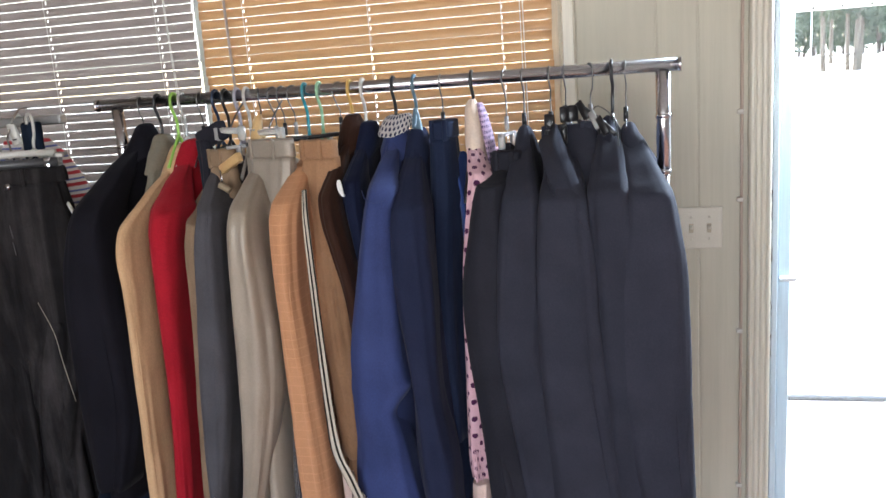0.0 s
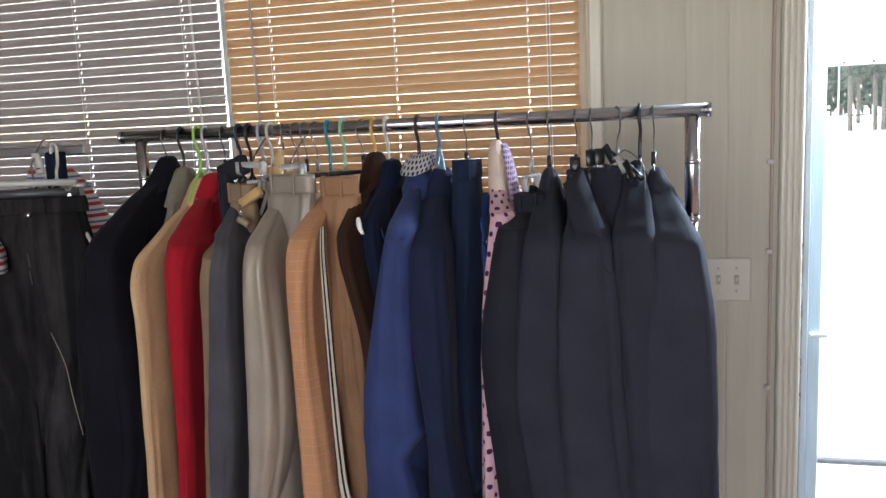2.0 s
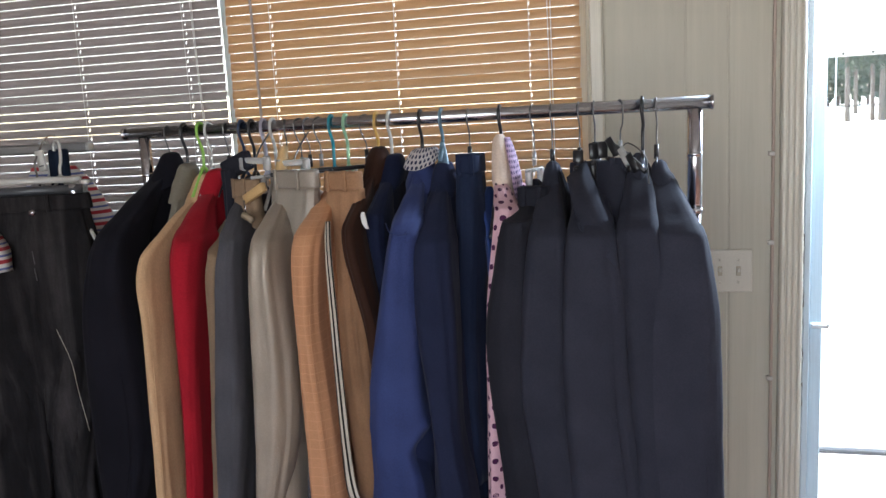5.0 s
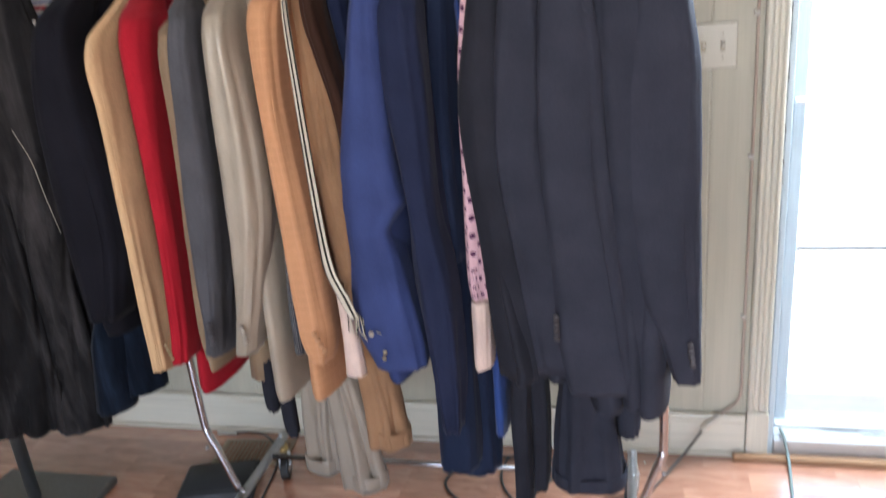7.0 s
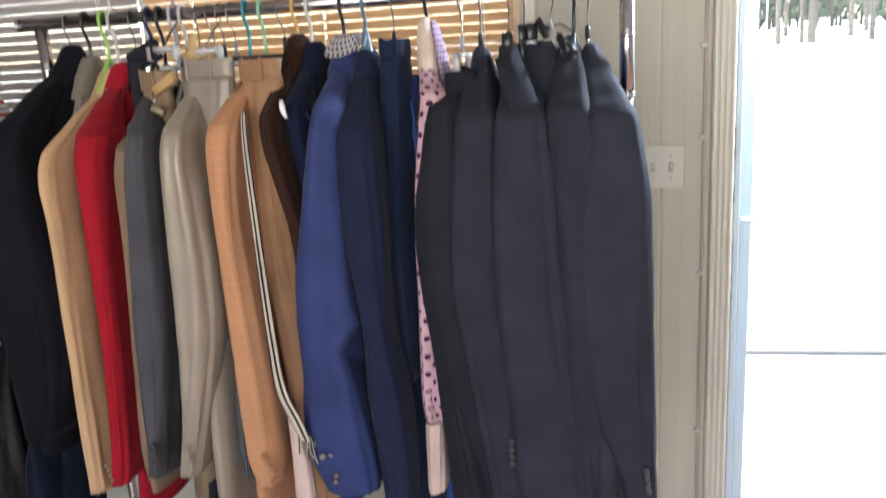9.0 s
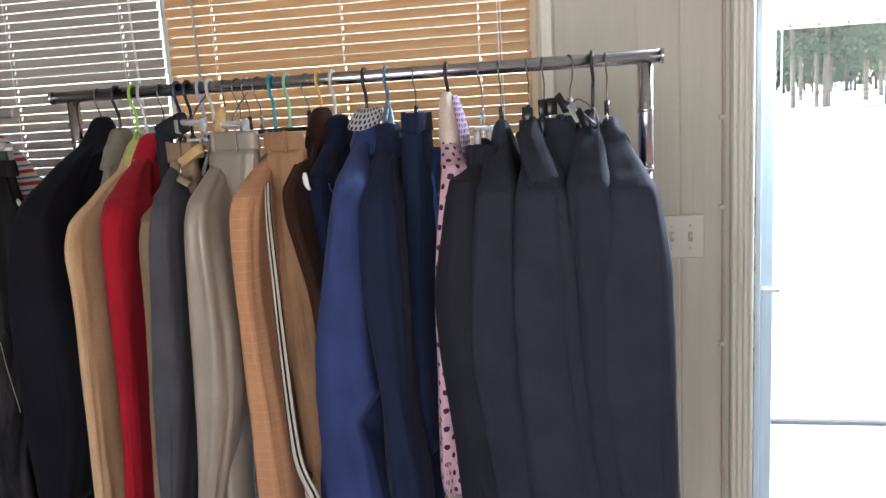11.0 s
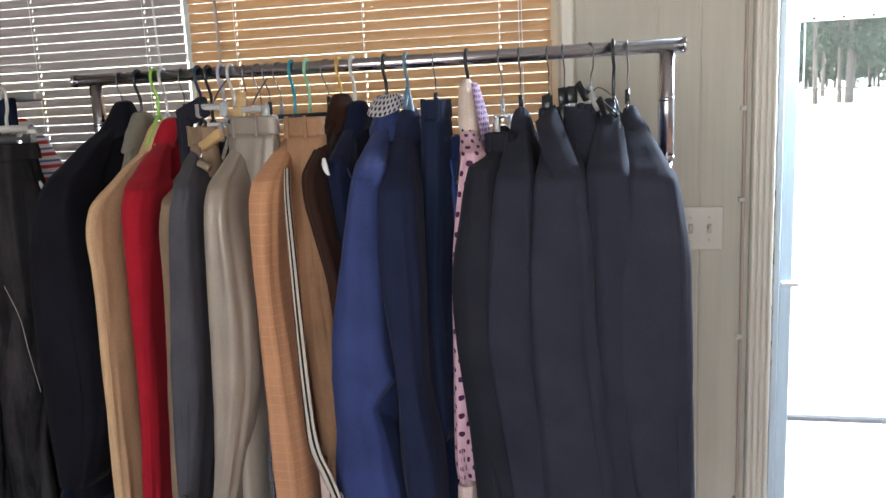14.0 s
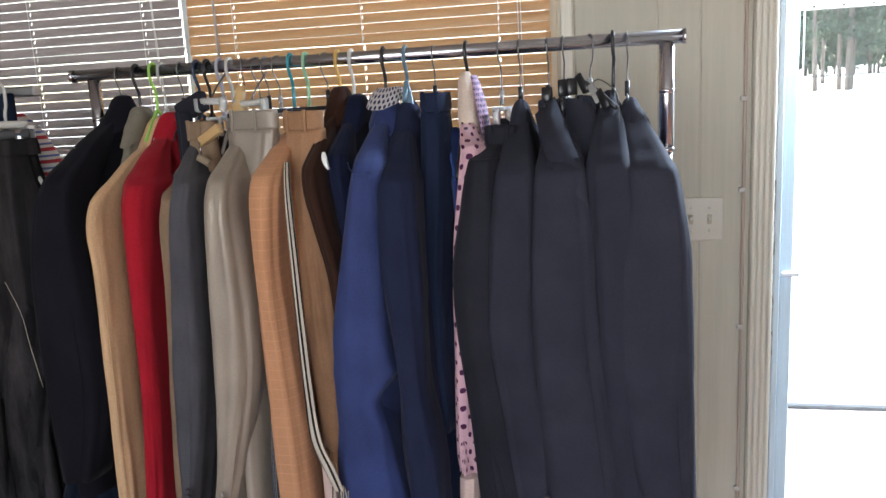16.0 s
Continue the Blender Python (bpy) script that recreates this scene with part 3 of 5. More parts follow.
def fluted(x0, x1):
    bm = box(x0, 2.184, 0.0, x1, 2.2, 2.16, 0.002)
    for i in range(4):
        c = x0 + (x1 - x0) * (i + 0.5) / 4
        bm = box(c - 0.0052, 2.1765, 0.16, c + 0.0052, 2.1845, 2.10, 0.0025, bm)
    return box(x0 - 0.002, 2.1745, 0.0, x1 + 0.002, 2.1842, 0.155, 0.003, bm)


part("casing_leg", fluted(0.865, 0.922), TRIM, casing, smooth=False)
part("casing_leg", fluted(1.868, 1.925), TRIM, casing, smooth=False)
part("casing_head", box(0.862, 2.176, 2.161, 1.928, 2.2, 2.225, 0.004), TRIM, casing, smooth=False)
jamb = thing("door_jamb", "pale blue-white weathered door jamb with flaking paint", "door jamb", (0.94, 2.25, 0), kind="structure")
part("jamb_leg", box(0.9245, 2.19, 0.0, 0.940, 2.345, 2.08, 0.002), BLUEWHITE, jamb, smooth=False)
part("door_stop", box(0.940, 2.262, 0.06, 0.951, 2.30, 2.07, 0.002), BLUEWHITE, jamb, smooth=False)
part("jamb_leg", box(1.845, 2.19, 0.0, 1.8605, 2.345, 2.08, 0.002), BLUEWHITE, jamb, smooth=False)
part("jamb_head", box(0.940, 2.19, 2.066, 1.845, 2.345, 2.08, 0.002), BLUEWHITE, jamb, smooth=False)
rng = random.Random(5)
chips = painted("bare_grey_wood", (0.2, 0.19, 0.17), 0.8, 0.3, 40)
for i in range(16):
    z = rng.uniform(0.86, 1.32)
    bm = bmesh.new()
    ring = [bm.verts.new((0.9228 + rng.uniform(-0.0016, 0.0016) + 0.0011 * math.cos(a), 2.1838, z + rng.uniform(0.006, 0.022) * math.sin(a))) for a in (0.0, 1.1, 2.2, 3.1, 4.0, 5.2)]
    bm.faces.new(ring)
    part("paint_chip", bm, chips, jamb, smooth=False)
sill = thing("door_sill", "weathered aluminium threshold on a pale wooden step", "threshold", (1.38, 2.27, 0), kind="structure")
part("wood_strip", box(0.826, 2.150, 0.0, 1.97, 2.1738, 0.022, 0.004), SILLWOOD, sill, smooth=False)
part("riser", box(0.9408, 2.186, 0.0, 1.8448, 2.20, 0.062, 0.003), ALU, sill, smooth=False)
part("tread", box(0.9408, 2.2005, 0.0, 1.8448, 2.36, 0.070, 0.004), ALU, sill, smooth=False)
part("weather_ridge", box(0.9515, 2.240, 0.0705, 1.844, 2.257, 0.084, 0.003), WHITE, sill, smooth=False)
rng = random.Random(14)
for i in range(9):
    x, w = rng.uniform(1.0, 1.75), rng.uniform(0.03, 0.14)
    y = rng.choice((2.2055, 2.215, 2.232))
    part("worn_strip", box(x, y, 0.0702, x + w, y + rng.uniform(0.002, 0.005), 0.0716), RUBBER, sill, smooth=False)
storm = thing("door_1", "white storm door with one full glass pane, closed", "door", (1.39, 2.31, 0.08), kind="structure")
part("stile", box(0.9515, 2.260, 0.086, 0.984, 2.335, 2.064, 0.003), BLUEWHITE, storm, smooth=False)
part("stile", box(1.803, 2.302, 0.086, 1.8440, 2.335, 2.064, 0.003), WHITE, storm, smooth=False)
part("bottom_rail", box(0.9845, 2.302, 0.086, 1.8025, 2.335, 0.176, 0.003), WHITE, storm, smooth=False)
part("rail_bead", box(0.9845, 2.294, 0.150, 1.8025, 2.3015, 0.164, 0.002), WHITE, storm, smooth=False)
part("top_rail", box(0.9845, 2.302, 1.99, 1.8025, 2.335, 2.064, 0.003), WHITE, storm, smooth=False)
g = part("pane", box(0.9845, 2.315, 0.1765, 1.8025, 2.319, 1.9895), HAZY, storm, smooth=False)
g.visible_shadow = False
part("latch", box(0.9525, 2.240, 1.046, 0.998, 2.2595, 1.060, 0.003), ALU, storm, "small pale metal latch", smooth=False)

# grey lead from under the door across the floor
lead = thing("grey_lead", "grey-green extension lead running in from the door", "cable", (0.95, 2.0, 0))
part("lead", pipe([(0.962, 2.215, 0.082), (0.968, 2.19, 0.075), (0.978, 2.155, 0.03), (0.975, 2.08, 0.007), (0.950, 1.87, 0.006), (0.915, 1.68, 0.006), (0.90, 1.52, 0.006), (0.93, 1.30, 0.006), (0.99, 1.0, 0.006), (1.1, 0.6, 0.006)], 0.0048, 8, 6), CORD, lead)

# floor
floor = thing("floor", "cherry-toned laminate plank floor, worn and glossy", "floor", (0, 0, 0), kind="structure")
part("subfloor", box(-3.4, -2.9, -0.06, 2.9, 2.2, -0.0075), SILLWOOD, floor, smooth=False)

# ---- outside ----
bm = bmesh.new()
bmesh.ops.create_grid(bm, x_segments=1, y_segments=1, size=900)
bmesh.ops.translate(bm, verts=bm.verts[:], vec=(0, 300, -0.21))
single("ground", bm, SAND, "pale sunlit sandy open ground", "ground", kind="structure")
single("porch_slab", box(-3.5, 2.342, -0.22, 4.5, 4.01, -0.05, 0.012), CONCRETE, "pale concrete porch slab outside the door", "porch", kind="structure")
# solid black strip in place of a shaded gap at the slab's edge
single("porch_edge", box(-3.5, 4.014, -0.22, 4.5, 4.062, -0.038, 0.006), BOXP, "near-black strip standing in for the dark gap along the porch slab", "edging", kind="structure")
bm = bmesh.new()
cols = [[], []]
for i in range(241):
    x = -4 + i * 0.04
    d = 0.016 * math.sin(i * math.pi / 3)
    cols[0].append(bm.verts.new((x, 2.36, 2.56 + d)))
    cols[1].append(bm.verts.new((x, 3.65, 1.845 + d * 0.6)))
for i in range(240):
    bm.faces.new((cols[0][i], cols[0][i + 1], cols[1][i + 1], cols[1][i]))
awning = thing("porch_awning", "white corrugated tin porch awning fixed above the door", "awning", (0, 2.36, 2.56))
part("sheet", bm, TINROOF, awning)
part("front_trim", box(-4, 3.64, 1.810, 5.6, 3.66, 1.866, 0.004), TINROOF, awning, smooth=False)
for i in range(14):
    part("bolt", disc((0.98 + i * 0.11, 3.638, 1.820), (0, 1, 0), 0.0055, 0.006, 8), DARKGREYP, awning)
for px in (-3.4, 4.2):
    part("post", box(px, 3.55, -0.06, px + 0.08, 3.63, 1.83, 0.006), WHITE, awning, smooth=False)


def pine(x, y, h, r, seed, low):
    rng = random.Random(seed)
    t = thing("pine_tree", "tall pine tree with a bare trunk on open ground", "tree", (x, y, -0.21), "pines across the yard")
    lean = rng.uniform(-0.05, 0.05)
    part("trunk", pipe([(x, y, -0.3), (x + lean * h * 0.4, y, h * 0.4), (x + lean * h, y + 0.2, h)], (r, r * 0.25), 9, 6), BARK, t)
    bm, crown = bmesh.new(), bmesh.new()
    for i in range(22):
        z = low + (h - low) * (i / 22) ** 1.1
        a, ln = rng.uniform(0, 6.28), (1 - 0.72 * i / 22) * rng.uniform(1.6, 3.2)
        p0 = Vector((x + lean * z, y, z))
        p1 = p0 + Vector((math.cos(a) * ln, math.sin(a) * ln, rng.uniform(-0.4, 0.5)))
        pipe([p0, (p0 + p1) / 2 + Vector((0, 0, 0.12)), p1], (r * 0.2, 0.015), 5, 2, bm)
        for k in range(60):
            c = p0.lerp(p1, rng.uniform(0.25, 1.08)) + Vector((rng.gauss(0, 0.3), rng.gauss(0, 0.3), rng.gauss(0, 0.2)))
            s = rng.uniform(0.12, 0.34)
            u = Vector((rng.gauss(0, 1), rng.gauss(0, 1), rng.gauss(0, 1))).normalized() * s
            v = u.orthogonal().normalized() * s * rng.uniform(0.35, 0.8)
            crown.faces.new([crown.verts.new(c + q) for q in (u, v, -u, -v)])
    part("limbs", bm, BARK, t)
    part("crown", crown, LEAF, t, smooth=False)


for i, (x, y, h, r, low) in enumerate(((14.45, 64, 15, 0.19, 3.6), (16.2, 64.5, 16, 0.17, 3.9), (16.55, 63.6, 17, 0.24, 3.4), (17.0, 64.6, 15, 0.18, 3.0), (20.5, 63, 15, 0.2, 1.9), (30, 95, 14, 0.25, 2.2), (23.5, 78, 15, 0.25, 3.0), (27, 70, 16, 0.25, 3.6), (20.8, 90, 14, 0.22, 3.5))):
    pine(x, y, h, r, i + 3, low)
rng = random.Random(77)
bm, tr = bmesh.new(), bmesh.new()
for i in range(7000):
    y = rng.uniform(150, 185)
    x = rng.uniform(18, 96)
    z = rng.triangular(0.3, 22, 9) * (0.75 + 0.3 * noise.noise(Vector((x * 0.07, 0, 0))))
    s = rng.uniform(0.5, 1.5)
    u = Vector((rng.gauss(0, 1), rng.gauss(0, 0.6), rng.gauss(0, 1))).normalized() * s
    v = u.orthogonal().normalized() * s * rng.uniform(0.4, 0.9)
    bm.faces.new([bm.verts.new(Vector((x, y, z)) + q) for q in (u, v, -u, -v)])
for i in range(90):
    x, y = rng.uniform(24, 124), rng.uniform(148, 180)
    pipe([(x, y, -0.3), (x + rng.uniform(-0.5, 0.5), y, 13)], (0.25, 0.1), 5, 1, tr, False)
woods = thing("far_woods", "far pine woods along the edge of the open ground", "woods", (74, 165, -0.21), kind="stuff")
part("foliage", bm, LEAF, woods, smooth=False)
part("trunks", tr, BARK, woods)
pole = thing("flag_pole", "thin white pole standing on the open ground", "pole", (12.8, 60, -0.21))
part("shaft", pipe([(12.8, 60, -0.21), (12.8, 60, 5.3)], 0.05, 8, 1, smooth_path=False), WHITE, pole)

# ---- the rolling rack ----
rack = thing("clothes_rack", "chrome rolling clothes rack, fully loaded with garments", "clothes rack", (0, 1.68, 0))
L, R = Vector((-0.655, bar_y(-0.655), BAR_Z)), Vector((0.657, bar_y(0.657), BAR_Z))
part("hanging_bar", pipe([L, R], 0.0132, 18, 1, smooth_path=False), CHROME, rack)
d = (R - L).normalized()
for p, s in ((L, -1), (R, 1)):
    part("end_cap", pipe([p - d * s * 0.002, p + d * s * 0.003, p + d * s * 0.005], 0.0145, 18, 1, smooth_path=False), CHROME, rack)
BASE_Z = 0.13
for px, bx, s in ((-0.606, -0.522, -1), (0.627, 0.536, 1)):
    y = bar_y(px)
    top = part("upper_post", pipe([(px, y, BAR_Z - 0.011), (px, y, 1.446)], 0.0140, 16, 1, smooth_path=False), CHROME, rack)
    part("sleeve_ring", pipe([(px, y, 1.562), (px, y, 1.553)], 0.0150, 16, 1, smooth_path=False), CHROME, top)
    part("sleeve_ring", pipe([(px, y, 1.452), (px, y, 1.443)], 0.0150, 16, 1, smooth_path=False), CHROME, top)
    q = px - s * 0.016
    yb = 1.685
    part("lower_post", pipe([(px, y, 1.446), (q, (y + yb) / 2, 0.8), (q, yb, 0.40), (q - s * 0.004, yb, 0.335), (q - s * 0.020, yb + 0.002, 0.285), (bx + s * 0.012, yb + 0.01, BASE_Z + 0.018)], 0.0108, 14, 7), CHROME, rack)
    part("side_tube", pipe([(bx, 1.405, BASE_Z), (bx, 1.985, BASE_Z)], 0.0128, 16, 1, smooth_path=False), ZINC, rack)
    for yy in (1.47, 1.53, 1.875, 1.915):
        part("sleeve_ring", pipe([(bx, yy - 0.004, BASE_Z), (bx, yy + 0.004, BASE_Z)], 0.0139, 16, 1, smooth_path=False), ZINC, rack)
    part("bolt", disc((bx + s * 0.006, yb + 0.006, BASE_Z + 0.020), (s, 0, 0.6), 0.006, 0.03, 10), CHROME, rack)
    part("bolt", disc((q + 0.0 * s, yb - 0.012, 0.292), (0, 1, 0), 0.0055, 0.008, 10), CHROME, rack)
    for yy, a in ((1.415, 0.35 * s), (1.96, -0.25 * s)):
        castor = part("castor", pipe([(bx, yy, BASE_Z + 0.021), (bx, yy, BASE_Z + 0.013), (bx, yy, 0.085)], 0.0065, 10, 1, smooth_path=False), ZINC, rack)
        bm = bmesh.new()
        bmesh.ops.create_uvsphere(bm, u_segments=14, v_segments=9, radius=0.017, matrix=pose(bx, yy, 0.098) @ Matrix.Diagonal((1, 1, 0.8, 1)))
        part("swivel_cap", bm, IVORY if s > 0 else BRASS, castor)
        ax = Vector((math.cos(a), math.sin(a), 0))
        fw = Vector((-math.sin(a), math.cos(a), 0)) * -0.014
        c = Vector((bx, yy, 0.034)) + fw
        bm = pipe([c - ax * 0.011, c - ax * 0.010, c + ax * 0.010, c + ax * 0.011], 0.034, 22, 1, None, False)
        part("tyre", bm, RUBBER, castor)
        part("hub", disc(c, ax, 0.014, 0.026, 14), ZINC, castor)
        for k in (-1, 1):
            o = ax * 0.0155 * k
            part("fork", pipe([Vector((bx, yy, 0.088)) + o, Vector((bx, yy, 0.07)) + o + fw * 0.4, c + o], 0.0055, 6, 3), ZINC, castor)
for yy in (1.522, 1.878):
    part("cross_bar", pipe([(-0.522, yy - 0.005, BASE_Z), (0.536, yy + 0.008, BASE_Z)], 0.0088, 14, 1, smooth_path=False), CHROME, rack)

# ---- on the floor ----
case = thing("black_case", "flat black plastic case lying under the rack", "case", (-0.72, 1.87, 0))
m = pose(-0.706, 1.868, 0, 0, 0, 14)
bm = box(-0.115, -0.085, 0.0, 0.115, 0.085, 0.045, 0.014, segments=3)
bmesh.ops.transform(bm, matrix=m, verts=bm.verts[:])
part("shell", bm, BOXP, case)
bm = box(-0.10, -0.07, 0.0452, 0.10, 0.07, 0.049, 0.004)
bmesh.ops.transform(bm, matrix=m, verts=bm.verts[:])
part("lid_panel", bm, BOXP, case)
vent = thing("floor_vent", "brown metal floor register with narrow slots", "floor vent", (-0.68, 2.06, 0))
m = pose(-0.685, 2.062, 0, 0, 0, 4)
for c in ((-0.125, -0.07, 0, 0.125, -0.055, 0.006), (-0.125, 0.055, 0, 0.125, 0.07, 0.006), (-0.125, -0.055, 0, -0.11, 0.055, 0.006), (0.11, -0.055, 0, 0.125, 0.055, 0.006)):
    bm = box(*c, 0.0015)
    bmesh.ops.transform(bm, matrix=m, verts=bm.verts[:])
    part("rim", bm, VENT, vent, smooth=False)
for i in range(15):
    bm = box(-0.11 + i * 0.0148, -0.055, 0.0005, -0.11 + i * 0.0148 + 0.0075, 0.055, 0.005, 0.001)
    bmesh.ops.transform(bm, matrix=m, verts=bm.verts[:])
    part("slat", bm, VENT, vent, smooth=False)
k = thing("black_cable", "thin black cable trailing over the floor", "cable", (-0.6, 1.8, 0))
part("lead", pipe([(-0.80, 2.155, 0.006), (-0.76, 2.165, 0.006), (-0.68, 2.145, 0.012), (-0.60, 2.06, 0.006), (-0.565, 1.94, 0.006), (-0.55, 1.75, 0.006), (-0.585, 1.65, 0.006), (-0.56, 1.58, 0.006), (-0.565, 1.45, 0.006), (-0.62, 1.34, 0.006), (-0.75, 1.2, 0.006)], 0.0032, 7, 6), CABLE, k)
part("plug", pipe([(-0.86, 2.15, 0.011), (-0.83, 2.152, 0.011), (-0.795, 2.155, 0.008)], (0.009, 0.005), 8, 2), IVORY, k, "cream plug")
k = thing("thin_cable", "thin dark cable curving over the laminate", "cable", (-0.8, 1.5, 0))
part("lead", pipe([(-0.56, 1.60, 0.005), (-0.65, 1.585, 0.005), (-0.79, 1.575, 0.005), (-0.855, 1.49, 0.005), (-0.86, 1.38, 0.005), (-0.84, 1.25, 0.005), (-0.9, 1.0, 0.005)], 0.0028, 7, 6), CABLE, k)
bm = bmesh.new()
rng = random.Random(9)
for i in range(60):
    x, y, s = rng.uniform(-1.2, 1.8), rng.uniform(1.0, 2.15), rng.uniform(0.001, 0.0035)
    bmesh.ops.create_icosphere(bm, subdivisions=1, radius=s, matrix=pose(x, y, s * 0.4) @ Matrix.Diagonal((1, rng.uniform(0.5, 1.6), 0.6, 1)))
single("floor_crumbs", bm, CREAMTH, "pale crumbs and lint scattered over the floor", "crumbs", kind="stuff")

# ---- the second stand ----
stand = thing("garment_stand", "dark metal garment stand on a square steel base plate", "clothes stand", (-1.27, 1.74, 0))
part("base_plate", box(-1.46, 1.47, 0.004, -1.064, 1.86, 0.030, 0.006, segments=2), PLATE_STEEL, stand, smooth=False)
part("pole", pipe([(-1.27, 1.735, 0.03), (-1.27, 1.735, 1.66)], 0.019, 14, 1, smooth_path=False), PLATE_STEEL, stand)
part("arm", box(-1.62, 1.715, 1.618, -0.80, 1.745, 1.642, 0.004), ZINC, stand, smooth=False)


# ---- hangers and garments ----
def hanger(x, mat, wire=False, yaw=0.0, drop=0.085, arm=0.15, label="plastic clothes hanger hooked on the chrome bar", clips=None, top=BAR_Z, y=None, side=1, category="hanger", group="hangers on the rack", bar=False):
    """A hanger hooked over the bar: hook, shoulders and, on some, a clip bar with two clips."""
    y = bar_y(x) if y is None else y
    r = 0.0016 if wire else 0.0036
    t = thing("clothes_hanger", label, category, (x, y, top), group)
    m = pose(x, y, top, 0, 0, yaw)
    R = 0.0125 + r
    hook = [(0, s * R * side, c) for s, c in ((0.94, -0.008),)]
    for a in (20, 60, 100, 140, 180):
        hook.append((0, side * R * math.cos(radians(a)), R * math.sin(radians(a))))
    hook += [(0, -side * R * 0.95, -0.014), (0.002, -side * R * 0.5, -0.034), (0.001, 0, -0.05), (0, 0, -drop)]
    part("hook", pipe([m @ Vector(p) for p in hook], r, 8, 4), WIRE if wire else mat, t)
    if not wire or not bar:
        e = arm * 1.06
        s = [(0, -arm, -drop - e), (0, -arm * 0.55, -drop - e * 0.53), (0, -arm * 0.16, -drop - e * 0.11), (0, 0, -drop), (0, arm * 0.16, -drop - e * 0.11), (0, arm * 0.55, -drop - e * 0.53), (0, arm, -drop - e)]
        part("shoulder", pipe([m @ Vector(p) for p in s], r * 1.2, 8, 4), mat, t)
    if wire:
        part("collar", pipe([m @ Vector(p) for p in ((0, 0, -drop + 0.024), (0, 0, -drop - 0.004))], 0.0048, 8, 1, smooth_path=False), BLACKP if mat is BLACKP else mat, t)
    if bar:
        part("clip_bar", pipe([m @ Vector(p) for p in ((0, -arm * 0.8, -drop - 0.012), (0, arm * 0.8, -drop - 0.012))], 0.0045, 8, 1, smooth_path=False), mat, t)
    if clips:
        for s in (-1, 1):
            bm = box(-0.007, -0.006, -0.030, 0.007, 0.006, 0.010, 0.003)
            bmesh.ops.transform(bm, matrix=m @ pose(0, s * arm * 0.62, -drop - 0.018), verts=bm.verts[:])
            part("clip", bm, clips, t)
    return t


def sleeve_slices(rows, yc, ry, head, by, out, top, slim=0.36):
    """Slices of a sleeve from the shoulder head down to the cuff; out is -1 for the near one, 1 for the far one."""
    z0, x0, r0 = rows[0]
    z1, x1, r1 = rows[1]
    edge, zt, start = yc + out * ry, top - 0.026, by + out * 0.035
    # the shoulder slopes evenly, then rounds over into the hanging sleeve
    brow = z0 + 0.4 * (zt - z0)
    first = []
    for k, z in ((0.0, zt), (0.22, zt + 0.30 * (brow - zt)), (0.45, zt + 0.62 * (brow - zt)), (0.66, brow), (0.83, brow + 0.42 * (z0 - brow)), (0.94, z0 + 0.1 * (brow - z0)), (1.0, z0 - 0.045)):
        f = (zt - z) / (zt - z0)
        g = 0.12 + 0.88 * min(1.0, k * 1.05)
        if f < 1:
            x, rx = head + (x0 - head) * f, r0 * (slim + (1 - slim) * f ** 0.85)
        else:
            q = (z0 - z) / (z0 - z1)
            x, rx = x0 + (x1 - x0) * q, r0 + (r1 - r0) * q
        first.append((x, start + (edge - start) * k - out * ry * g, z, rx, ry * g))
    rest = []
    for i, (z, x, rx) in enumerate(rows[1:], 1):
        s = i / (len(rows) - 1)
        rest.append((x, yc - out * 0.012 * s, z, rx, ry * (1.0 - 0.22 * s)))
    return first + rest


